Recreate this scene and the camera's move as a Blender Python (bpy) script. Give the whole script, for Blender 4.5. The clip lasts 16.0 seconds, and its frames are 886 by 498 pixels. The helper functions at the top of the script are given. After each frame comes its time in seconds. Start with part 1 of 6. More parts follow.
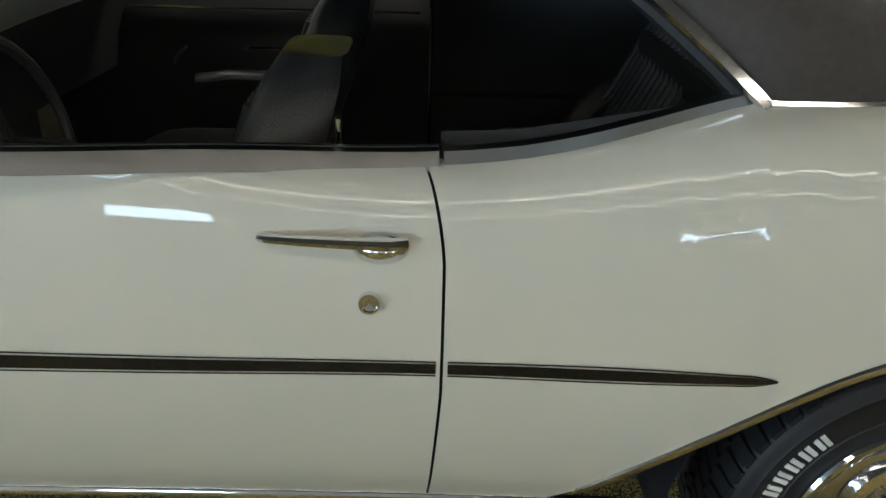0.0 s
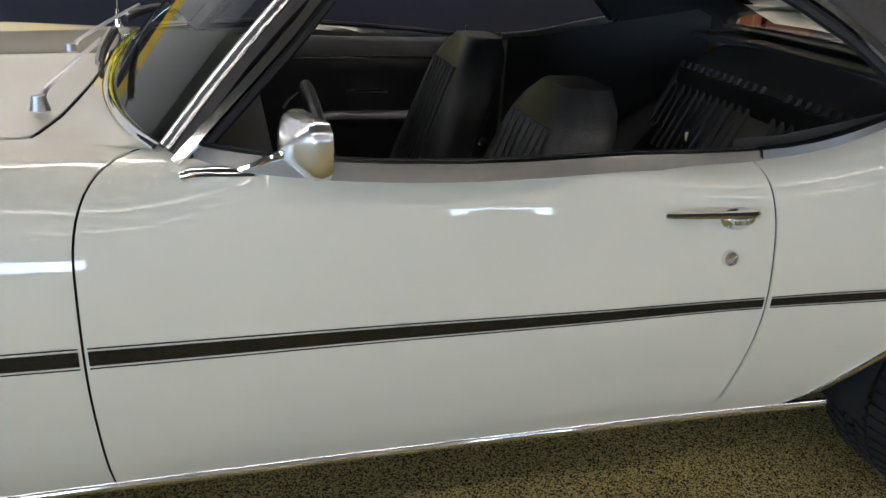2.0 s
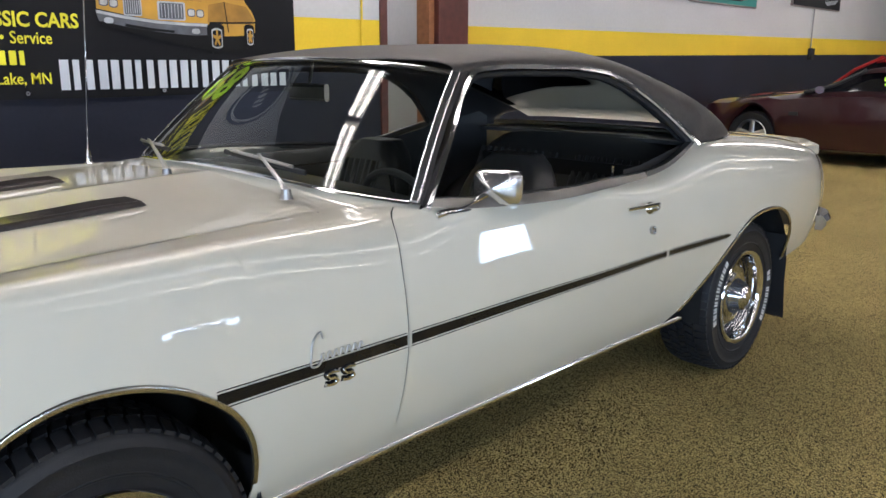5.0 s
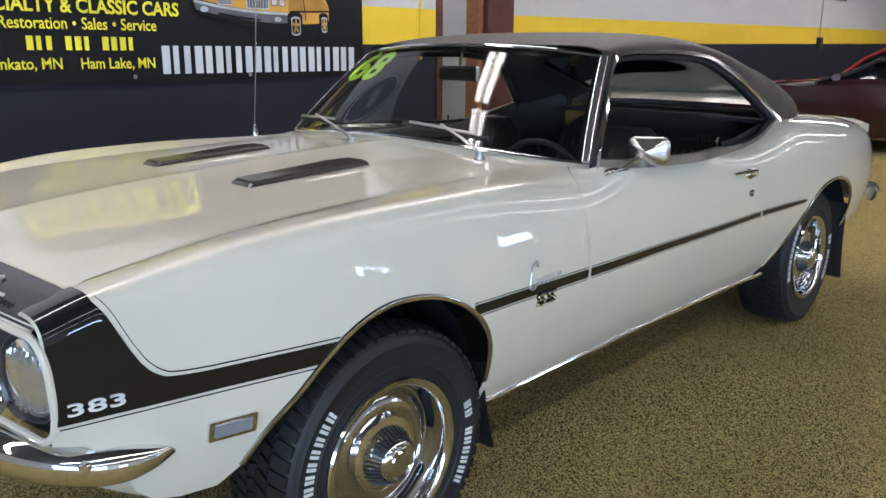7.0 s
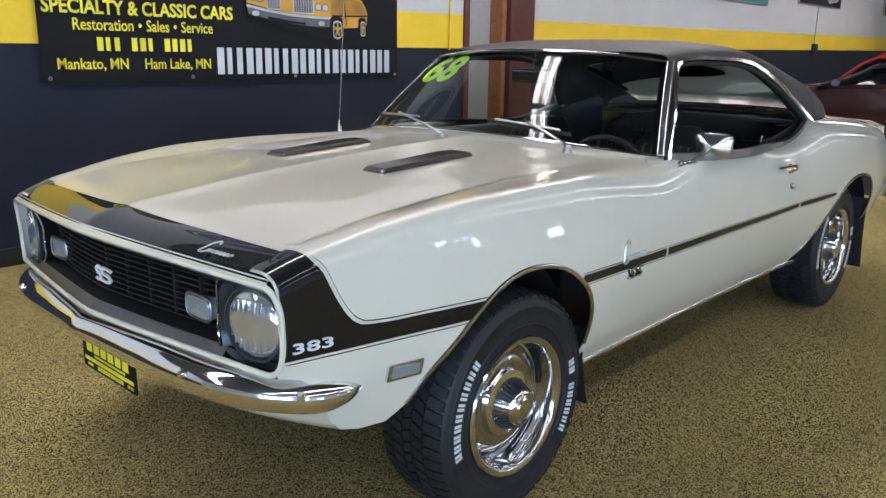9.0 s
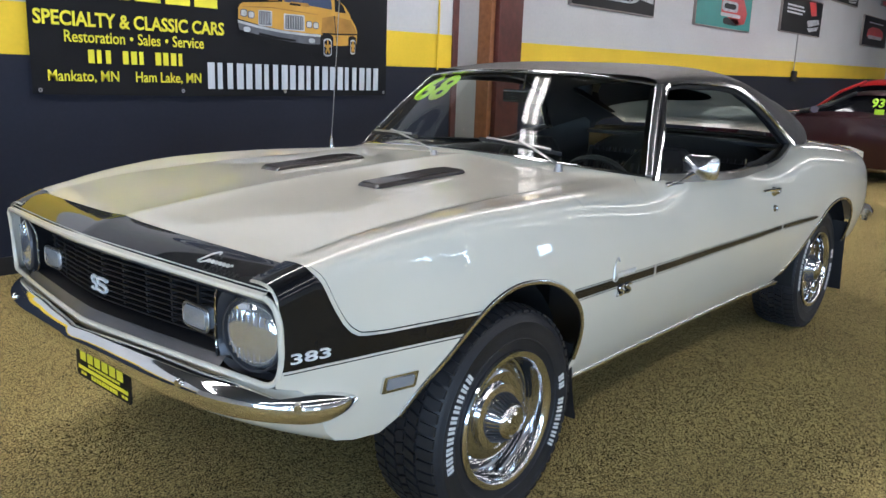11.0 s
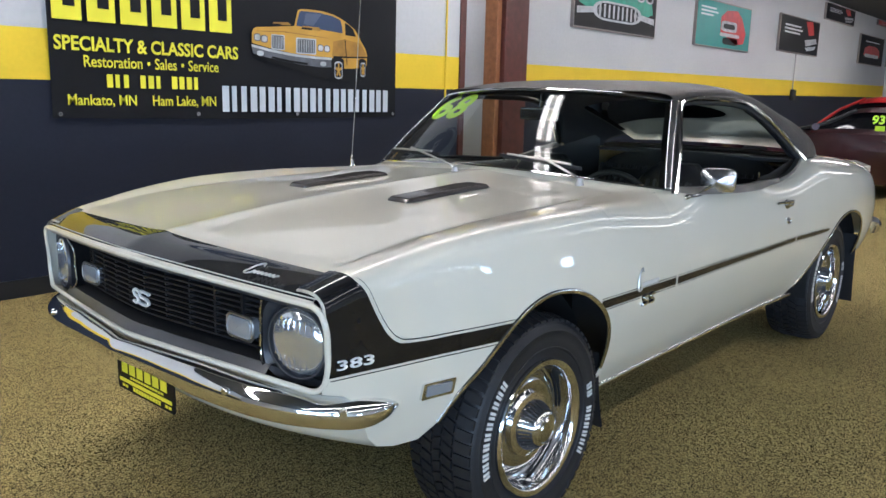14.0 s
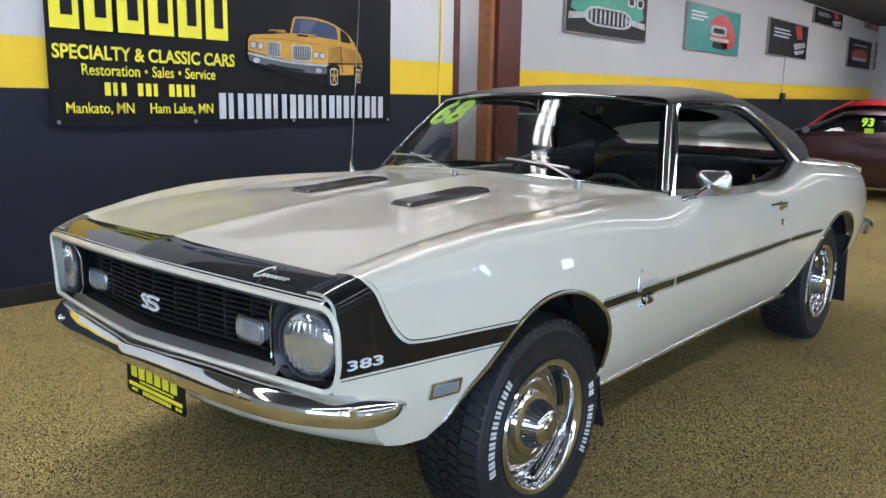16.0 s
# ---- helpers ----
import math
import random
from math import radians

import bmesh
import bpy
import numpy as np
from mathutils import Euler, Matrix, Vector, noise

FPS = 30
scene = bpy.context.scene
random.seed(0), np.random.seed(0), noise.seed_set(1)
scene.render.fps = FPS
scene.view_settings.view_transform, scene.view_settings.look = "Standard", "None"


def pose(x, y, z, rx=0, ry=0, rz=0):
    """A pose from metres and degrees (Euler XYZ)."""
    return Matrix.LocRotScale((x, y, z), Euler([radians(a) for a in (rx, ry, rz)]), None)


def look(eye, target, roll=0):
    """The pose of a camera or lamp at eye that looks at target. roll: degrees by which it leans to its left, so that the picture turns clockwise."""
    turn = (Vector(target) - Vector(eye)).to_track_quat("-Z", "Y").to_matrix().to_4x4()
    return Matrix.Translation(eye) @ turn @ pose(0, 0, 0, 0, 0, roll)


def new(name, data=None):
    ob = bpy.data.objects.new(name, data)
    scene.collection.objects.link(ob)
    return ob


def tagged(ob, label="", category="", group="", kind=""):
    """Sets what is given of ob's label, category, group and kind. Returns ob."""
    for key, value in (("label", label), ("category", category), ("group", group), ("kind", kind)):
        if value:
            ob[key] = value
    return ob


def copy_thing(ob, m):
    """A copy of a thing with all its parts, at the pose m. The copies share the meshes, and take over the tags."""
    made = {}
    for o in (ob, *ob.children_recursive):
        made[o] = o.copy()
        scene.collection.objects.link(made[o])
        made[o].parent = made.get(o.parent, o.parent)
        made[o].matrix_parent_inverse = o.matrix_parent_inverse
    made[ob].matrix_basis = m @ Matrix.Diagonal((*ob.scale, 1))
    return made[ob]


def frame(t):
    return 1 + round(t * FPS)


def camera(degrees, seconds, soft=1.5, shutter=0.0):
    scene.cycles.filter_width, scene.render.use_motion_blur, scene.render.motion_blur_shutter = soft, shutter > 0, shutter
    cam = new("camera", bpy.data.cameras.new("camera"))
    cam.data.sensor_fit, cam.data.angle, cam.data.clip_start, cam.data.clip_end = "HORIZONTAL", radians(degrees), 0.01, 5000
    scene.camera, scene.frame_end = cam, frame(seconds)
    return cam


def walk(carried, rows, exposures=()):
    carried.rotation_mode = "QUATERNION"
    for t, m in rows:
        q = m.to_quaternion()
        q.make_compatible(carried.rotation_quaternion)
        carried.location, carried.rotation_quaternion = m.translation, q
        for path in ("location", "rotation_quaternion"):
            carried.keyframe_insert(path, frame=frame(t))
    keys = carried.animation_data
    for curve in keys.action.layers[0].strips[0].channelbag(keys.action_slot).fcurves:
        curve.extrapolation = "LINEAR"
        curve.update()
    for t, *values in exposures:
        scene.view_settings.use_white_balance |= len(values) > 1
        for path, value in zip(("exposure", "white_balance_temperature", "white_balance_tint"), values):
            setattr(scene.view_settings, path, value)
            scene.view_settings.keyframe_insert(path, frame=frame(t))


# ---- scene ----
cam = camera(58.7, 16.0)
PATH = [
    (0, (1.943, -1.74, 1.278), (2.001, 0.05, 0.388), 1.9),
    (0.5, (1.755, -1.824, 1.258), (1.991, -0.018, 0.432), 3.4),
    (0.7, (1.685, -1.82, 1.265), (1.992, -0.023, 0.443), 4.1),
    (1, (1.569, -1.85, 1.284), (1.969, -0.074, 0.455), 4.9),
    (1.5, (1.248, -2.008, 1.259), (1.770, -0.231, 0.507), 3.95),
    (2, (0.982, -1.998, 1.312), (1.503, -0.228, 0.533), 3.2),
    (2.5, (0.693, -2.086, 1.366), (1.336, -0.335, 0.652), 2.3),
    (3, (0.450, -2.118, 1.354), (1.394, -0.462, 0.748), 2.9),
    (3.2, (0.358, -2.109, 1.345), (1.416, -0.507, 0.785), 2.7),
    (5.5, (-0.645, -2.176, 1.298), (0.755, -0.825, 0.834), 0.2),
    (6, (-0.794, -2.228, 1.297), (0.585, -0.865, 0.807), 0.4),
    (6.5, (-0.959, -2.159, 1.295), (0.419, -0.798, 0.797), 0.2),
    (7, (-1.152, -2.069, 1.288), (0.252, -0.733, 0.797), 0.4),
    (7.5, (-1.285, -2.08, 1.282), (0.122, -0.745, 0.792), 1.2),
    (8, (-1.439, -2.067, 1.286), (-0.052, -0.712, 0.797), 1.2),
    (8.5, (-1.588, -1.997, 1.289), (-0.169, -0.676, 0.8), 1.0),
    (9, (-1.637, -2.028, 1.293), (-0.209, -0.715, 0.808), 0.9),
    (11.5, (-1.688, -2.023, 1.288), (-0.22, -0.733, 0.862), 2.2),
    (12, (-1.688, -2.002, 1.287), (-0.244, -0.687, 0.857), 2.1),
    (12.5, (-1.701, -1.986, 1.283), (-0.266, -0.664, 0.841), 1.9),
    (13, (-1.72, -1.976, 1.283), (-0.277, -0.664, 0.841), 1.6),
    (13.5, (-1.758, -1.977, 1.277), (-0.294, -0.679, 0.862), 1.3),
    (14, (-1.794, -2.001, 1.268), (-0.319, -0.705, 0.886), 1.4),
    (14.5, (-1.799, -2.034, 1.269), (-0.337, -0.719, 0.903), 1.4),
    (15, (-1.828, -2.035, 1.268), (-0.356, -0.728, 0.914), 1.3),
    (15.5, (-1.851, -2.004, 1.268), (-0.363, -0.717, 0.907), 1.0),
    (16, (-1.847, -2.002, 1.267), (-0.357, -0.719, 0.899), 1.0),
]
EXPOSURES = [(0, -0.76, 5850, 6), (1.5, -0.58, 5750, 12), (3, -0.50, 5700, 15), (5.5, -0.40, 5550, 16), (9, -0.42, 5350, 14), (16, -0.36, 5300, 14)]
walk(cam, [(t, look(eye, target, roll)) for t, eye, target, roll in PATH], exposures=EXPOSURES)

# ---------------------------------------------------------------- light
world = bpy.data.worlds.new("world")
scene.world = world
world.use_nodes = True
wn = world.node_tree.nodes
sky = wn.new("ShaderNodeTexSky")
sky.sky_type, sky.sun_disc = "NISHITA", False
sky.sun_elevation, sky.sun_rotation = radians(35), radians(200)
wn["Background"].inputs[1].default_value = 0.10
world.node_tree.links.new(sky.outputs[0], wn["Background"].inputs[0])
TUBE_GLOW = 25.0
WINDOW_POWER = 90.0     # watts for each square metre of glazing


# ---------------------------------------------------------------- materials
def material(name, color, rough=0.5, metal=0.0, coat=0.0, grain=0.0, grain_scale=40.0, bump=0.0, bump_scale=200.0,
             stain=0.0, stain_scale=2.0, glow=0.0, spec=0.5):
    m = bpy.data.materials.new(name)
    m.use_nodes = True
    nt = m.node_tree
    b = nt.nodes["Principled BSDF"]
    b.inputs["Base Color"].default_value = (*color, 1)
    b.inputs["Roughness"].default_value = rough
    b.inputs["Metallic"].default_value = metal
    b.inputs["Coat Weight"].default_value = coat
    b.inputs["Coat Roughness"].default_value = 0.015
    b.inputs["Specular IOR Level"].default_value = spec
    if glow:
        b.inputs["Emission Color"].default_value = (*color, 1)
        b.inputs["Emission Strength"].default_value = glow
    co = nt.nodes.new("ShaderNodeTexCoord")
    if grain or stain:
        last = None
        for amount, scale in ((grain, grain_scale), (stain, stain_scale)):
            if not amount:
                continue
            n = nt.nodes.new("ShaderNodeTexNoise")
            n.inputs["Scale"].default_value, n.inputs["Detail"].default_value = scale, 5
            nt.links.new(co.outputs["Object"], n.inputs["Vector"])
            r = nt.nodes.new("ShaderNodeMapRange")
            r.inputs["From Min"].default_value, r.inputs["From Max"].default_value = 0.3, 0.7
            r.inputs["To Min"].default_value, r.inputs["To Max"].default_value = 1 - amount, 1 + amount
            nt.links.new(n.outputs["Fac"], r.inputs["Value"])
            mul = nt.nodes.new("ShaderNodeVectorMath")
            mul.operation = "SCALE"
            if last is None:
                mul.inputs[0].default_value = color
            else:
                nt.links.new(last, mul.inputs[0])
            nt.links.new(r.outputs[0], mul.inputs["Scale"])
            last = mul.outputs[0]
        nt.links.new(last, b.inputs["Base Color"])
    if bump:
        n = nt.nodes.new("ShaderNodeTexNoise")
        n.inputs["Scale"].default_value, n.inputs["Detail"].default_value = bump_scale, 3
        nt.links.new(co.outputs["Object"], n.inputs["Vector"])
        k = nt.nodes.new("ShaderNodeBump")
        k.inputs["Strength"].default_value, k.inputs["Distance"].default_value = bump, 0.002
        nt.links.new(n.outputs["Fac"], k.inputs["Height"])
        nt.links.new(k.outputs[0], b.inputs["Normal"])
    return m


def carpet_material():
    """Loop carpet of black and gold yarn: speckles, a coarser mottling and a rough nap."""
    m = bpy.data.materials.new("speckled_carpet")
    m.use_nodes = True
    nt = m.node_tree
    b = nt.nodes["Principled BSDF"]
    b.inputs["Roughness"].default_value = 0.95
    b.inputs["Specular IOR Level"].default_value = 0.15
    co = nt.nodes.new("ShaderNodeTexCoord")
    v = nt.nodes.new("ShaderNodeTexVoronoi")
    v.inputs["Scale"].default_value = 290
    wob = nt.nodes.new("ShaderNodeTexNoise")
    wob.inputs["Scale"].default_value, wob.inputs["Detail"].default_value = 240, 3
    nt.links.new(co.outputs["Object"], v.inputs["Vector"])
    nt.links.new(co.outputs["Object"], wob.inputs["Vector"])
    big = nt.nodes.new("ShaderNodeTexNoise")
    big.inputs["Scale"].default_value, big.inputs["Detail"].default_value = 1.3, 4
    nt.links.new(co.outputs["Object"], big.inputs["Vector"])
    sep = nt.nodes.new("ShaderNodeSeparateColor")
    nt.links.new(v.outputs["Color"], sep.inputs[0])
    add = nt.nodes.new("ShaderNodeMath")
    add.operation = "MULTIPLY_ADD"
    add.inputs[1].default_value = 0.5
    nt.links.new(sep.outputs[0], add.inputs[0])
    nt.links.new(wob.outputs["Fac"], add.inputs[2])
    ramp = nt.nodes.new("ShaderNodeValToRGB")
    e = ramp.color_ramp.elements
    e[0].position, e[0].color = 0.63, (0.014, 0.012, 0.008, 1)
    e[1].position, e[1].color = 0.76, (0.46, 0.34, 0.108, 1)
    mid = e.new(0.92)
    mid.color = (0.70, 0.56, 0.225, 1)
    nt.links.new(add.outputs[0], ramp.inputs[0])
    r = nt.nodes.new("ShaderNodeMapRange")
    r.inputs["From Min"].default_value, r.inputs["From Max"].default_value = 0.3, 0.7
    r.inputs["To Min"].default_value, r.inputs["To Max"].default_value = 0.88, 1.12
    nt.links.new(big.outputs["Fac"], r.inputs["Value"])
    mul = nt.nodes.new("ShaderNodeVectorMath")
    mul.operation = "SCALE"
    nt.links.new(ramp.outputs[0], mul.inputs[0])
    nt.links.new(r.outputs[0], mul.inputs["Scale"])
    nt.links.new(mul.outputs[0], b.inputs["Base Color"])
    k = nt.nodes.new("ShaderNodeBump")
    k.inputs["Strength"].default_value, k.inputs["Distance"].default_value = 0.7, 0.004
    nt.links.new(add.outputs[0], k.inputs["Height"])
    nt.links.new(k.outputs[0], b.inputs["Normal"])
    return m


def glass_material(name, tint, rough=0.0):
    """Thin automotive glass: clear with a slight tint, and a sharp mirror reflection."""
    m = bpy.data.materials.new(name)
    m.use_nodes = True
    nt = m.node_tree
    nt.nodes.remove(nt.nodes["Principled BSDF"])
    tr = nt.nodes.new("ShaderNodeBsdfTransparent")
    tr.inputs[0].default_value = (*tint, 1)
    gl = nt.nodes.new("ShaderNodeBsdfGlossy")
    gl.inputs["Roughness"].default_value = rough
    fr = nt.nodes.new("ShaderNodeFresnel")
    fr.inputs[0].default_value = 1.5
    mix = nt.nodes.new("ShaderNodeMixShader")
    nt.links.new(fr.outputs[0], mix.inputs[0])
    nt.links.new(tr.outputs[0], mix.inputs[1])
    nt.links.new(gl.outputs[0], mix.inputs[2])
    nt.links.new(mix.outputs[0], nt.nodes["Material Output"].inputs[0])
    return m


PAINT = material("cream_white_paint", (0.70, 0.665, 0.555), 0.40, spec=0.25, coat=1.0, stain=0.015, stain_scale=3, bump=0.012, bump_scale=350)
PAINT.node_tree.nodes["Principled BSDF"].inputs["Coat Roughness"].default_value = 0.018
BLACK_PAINT = material("gloss_black_paint", (0.005, 0.005, 0.006), 0.5, coat=1.0, stain=0.1, stain_scale=4, spec=0.1)
PIPING = material("pinstripe_white", (0.70, 0.68, 0.60), 0.3, coat=0.6)
VINYL = material("black_brown_vinyl", (0.052, 0.043, 0.037), 0.55, grain=0.15, grain_scale=60, bump=0.5, bump_scale=450, stain=0.12)
CHROME = material("chrome", (0.78, 0.78, 0.78), 0.06, metal=1.0, bump=0.01, bump_scale=60, stain=0.04, stain_scale=9)
AGED_CHROME = material("aged_chrome", (0.80, 0.81, 0.84), 0.24, metal=1.0, stain=0.06, stain_scale=20, bump=0.02, bump_scale=90)
BELT_STEEL = material("brushed_belt_steel", (0.24, 0.235, 0.225), 0.28, metal=1.0, stain=0.12, stain_scale=8)
STAINLESS = material("stainless_trim", (0.62, 0.60, 0.56), 0.2, metal=1.0, stain=0.08, stain_scale=7)
DULL_METAL = material("satin_metal", (0.42, 0.42, 0.42), 0.38, metal=1.0, stain=0.1)
ARGENT = material("argent_ledge", (0.11, 0.11, 0.115), 0.32, metal=0.7, stain=0.12, stain_scale=9)
GUNMETAL = material("argent_surround", (0.075, 0.077, 0.085), 0.35, metal=0.5, stain=0.1)
RUBBER = material("tyre_rubber", (0.014, 0.014, 0.016), 0.55, grain=0.15, grain_scale=30, bump=0.25, bump_scale=300, stain=0.2, stain_scale=5)
FLAP = material("black_rubber_flap", (0.015, 0.015, 0.016), 0.55, bump=0.15, stain=0.2)
LETTER = material("raised_white_letter", (0.72, 0.72, 0.70), 0.6, grain=0.05)
DARK = material("underbody_black", (0.008, 0.008, 0.008), 0.8, grain=0.2)
GRILLE = material("grille_black", (0.006, 0.006, 0.007), 0.6, grain=0.2)
SEAT = material("black_seat_vinyl", (0.024, 0.024, 0.024), 0.36, bump=0.35, bump_scale=260, stain=0.15)
TRIMBLACK = material("black_interior_trim", (0.060, 0.060, 0.061), 0.42, bump=0.2, stain=0.15)
HEADLINER = material("black_headliner", (0.028, 0.027, 0.027), 0.8, bump=0.2)
SCREEN = glass_material("windscreen_glass", (0.80, 0.86, 0.82))
BACKGLASS = glass_material("rear_glass", (0.13, 0.15, 0.14))
LENS = material("lamp_lens", (0.60, 0.61, 0.62), 0.07, metal=0.75, coat=1.0, bump=0.6, bump_scale=55)
PARKLENS = material("park_lamp_lens", (0.30, 0.32, 0.35), 0.15, metal=0.2, coat=1.0, bump=0.5, bump_scale=120)
LIME = material("lime_paint_marker", (0.62, 0.95, 0.02), 0.5, glow=0.0)
VENT = material("hood_vent_black", (0.03, 0.022, 0.018), 0.35, coat=0.6, grain=0.15)
WHITE_WALL = material("white_wall_paint", (0.56, 0.56, 0.57), 0.75, grain=0.03, grain_scale=25, stain=0.04, stain_scale=0.8, bump=0.2, bump_scale=80)
YELLOW_WALL = material("yellow_wall_paint", (0.80, 0.56, 0.015), 0.6, grain=0.03, stain=0.04, bump=0.2, bump_scale=80)
NAVY_WALL = material("dark_navy_wall_paint", (0.012, 0.0145, 0.027), 0.55, spec=0.3, grain=0.08, stain=0.12, stain_scale=1.2, bump=0.25, bump_scale=80)
BASE_BLACK = material("black_baseboard", (0.012, 0.012, 0.013), 0.4, stain=0.2)
CEIL = material("dark_ceiling", (0.075, 0.075, 0.075), 0.85, grain=0.05, stain=0.05)
MAROON_WOOD = material("stained_mahogany", (0.085, 0.022, 0.016), 0.35, grain=0.25, grain_scale=14, stain=0.2)
OAK = material("orange_brown_wood", (0.26, 0.105, 0.04), 0.45, grain=0.2, grain_scale=18, stain=0.15)
GREY_PANEL = material("grey_hall_wall", (0.36, 0.37, 0.37), 0.8, stain=0.06)
BANNER = material("banner_black_vinyl", (0.006, 0.006, 0.008), 0.5, spec=0.25, bump=0.25, bump_scale=9, stain=0.15)
BANNER_YELLOW = material("banner_yellow_print", (0.83, 0.76, 0.03), 0.4, stain=0.03)
BANNER_WHITE = material("banner_pale_print", (0.62, 0.65, 0.70), 0.4, stain=0.03)
GOLD = material("printed_gold", (0.55, 0.30, 0.03), 0.4, stain=0.15, stain_scale=6)
INK = material("printed_black", (0.005, 0.005, 0.006), 0.5, spec=0.25, stain=0.15)
SILVER_INK = material("printed_silver", (0.45, 0.47, 0.50), 0.4, stain=0.25, stain_scale=12)
BRONZE_INK = material("printed_bronze", (0.36, 0.185, 0.022), 0.4, stain=0.25, stain_scale=9)
STEEL_INK = material("printed_steel_grey", (0.10, 0.105, 0.12), 0.4, stain=0.3, stain_scale=14)
DUSK_INK = material("printed_pale_blue", (0.07, 0.095, 0.16), 0.5, stain=0.2)
BLUE_INK = material("printed_dusk_blue", (0.03, 0.05, 0.11), 0.5, stain=0.2)
TEAL = material("printed_teal", (0.02, 0.26, 0.23), 0.4, stain=0.08)
RED_INK = material("printed_red", (0.50, 0.03, 0.03), 0.4, stain=0.2, stain_scale=10)
GREEN_INK = material("printed_sea_green", (0.02, 0.30, 0.19), 0.4, stain=0.2, stain_scale=10)
POSTER_EDGE = material("poster_edge", (0.30, 0.26, 0.24), 0.6, grain=0.1)
CABLE = material("grey_conduit", (0.40, 0.40, 0.41), 0.5, stain=0.05)
MAROON = material("maroon_metallic", (0.035, 0.004, 0.008), 0.3, metal=0.2, coat=1.0, stain=0.1)
RED = material("bright_red_paint", (0.42, 0.012, 0.012), 0.3, coat=1.0, stain=0.05)
DARKGLASS = material("dark_window", (0.01, 0.01, 0.012), 0.06, spec=0.6)
RIM = material("argent_rally_rim", (0.60, 0.60, 0.62), 0.12, metal=1.0, stain=0.05)
SCRIPT = material("cast_badge_metal", (0.72, 0.72, 0.72), 0.32, metal=0.8, stain=0.05)
ALLOY = material("alloy_wheel", (0.55, 0.55, 0.56), 0.3, metal=0.9)
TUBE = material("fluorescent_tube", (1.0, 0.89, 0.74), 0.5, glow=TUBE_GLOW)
AISLE_TUBE = material("dim_fluorescent_tube", (1.0, 0.90, 0.76), 0.5, glow=13.0)
FIXTURE = material("white_enamel", (0.75, 0.75, 0.73), 0.4, stain=0.03)
CARPET = carpet_material()


# ---------------------------------------------------------------- mesh helpers
def smooth_table(pairs):
    """A smooth curve through a short table of (x, value)."""
    xs, ys = np.array(pairs, float).T
    d = np.gradient(ys, xs)

    def at(x):
        x = float(np.clip(x, xs[0], xs[-1]))
        i = int(min(np.searchsorted(xs, x, side="right") - 1, len(xs) - 2))
        h = xs[i + 1] - xs[i]
        s = (x - xs[i]) / h
        return float((2 * s**3 - 3 * s**2 + 1) * ys[i] + (s**3 - 2 * s**2 + s) * h * d[i]
                     + (3 * s**2 - 2 * s**3) * ys[i + 1] + (s**3 - s**2) * h * d[i + 1])
    return at


def spline(points, n=40):
    """n points along a smooth line through the given ones, evenly spaced."""
    p = np.array(points, float)
    t = np.r_[0, np.cumsum(np.linalg.norm(np.diff(p, axis=0), axis=1))]
    fs = [smooth_table(list(zip(t, p[:, k]))) for k in range(p.shape[1])]
    return [Vector([f(s) for f in fs]) for s in np.linspace(0, t[-1], n)]


def part(name, bm, mat, parent=None, label="", smooth=True, thick=0.0, bevel=0.0, angle=40):
    me = bpy.data.meshes.new(name)
    bmesh.ops.recalc_face_normals(bm, faces=bm.faces[:])
    bm.to_mesh(me)
    bm.free()
    for m in (mat if isinstance(mat, (list, tuple)) else (mat,)):
        me.materials.append(m)
    if smooth:
        me.shade_smooth()
        me.set_sharp_from_angle(angle=radians(angle))
    ob = new(name, me)
    if parent is not None:
        ob.parent = parent
    if thick:
        s = ob.modifiers.new("thickness", "SOLIDIFY")
        s.thickness, s.offset, s.use_rim = thick, 0, False
    if bevel:
        s = ob.modifiers.new("edges", "BEVEL")
        s.width, s.segments, s.limit_method = bevel, 2, "ANGLE"
    if label:
        ob["label"] = label
    return ob


def thing(name, label, category, place=(0, 0, 0), group="", turn=0):
    ob = new(name)
    ob.matrix_basis = pose(*place, 0, 0, turn)
    ob.empty_display_size = 0.1
    return tagged(ob, label, category, group)


def add_box(bm, x0, x1, y0, y1, z0, z1):
    vs = [bm.verts.new((x, y, z)) for z in (z0, z1) for x, y in ((x0, y0), (x1, y0), (x1, y1), (x0, y1))]
    for f in ((3, 2, 1, 0), (4, 5, 6, 7), (0, 1, 5, 4), (1, 2, 6, 5), (2, 3, 7, 6), (3, 0, 4, 7)):
        bm.faces.new([vs[i] for i in f])
    return vs


def box(*b):
    bm = bmesh.new()
    add_box(bm, *b)
    return bm


def grid(rows, bm=None, close=False):
    """Quads over rows of points."""
    bm = bm or bmesh.new()
    vs = [[bm.verts.new(p) for p in row] for row in rows]
    for a, b in zip(vs, vs[1:]):
        k = len(a)
        for i in range(k if close else k - 1):
            q = [a[i], a[(i + 1) % k], b[(i + 1) % k], b[i]]
            if len({tuple(round(c, 6) for c in v.co) for v in q}) > 2:
                bm.faces.new(q)
    return bm


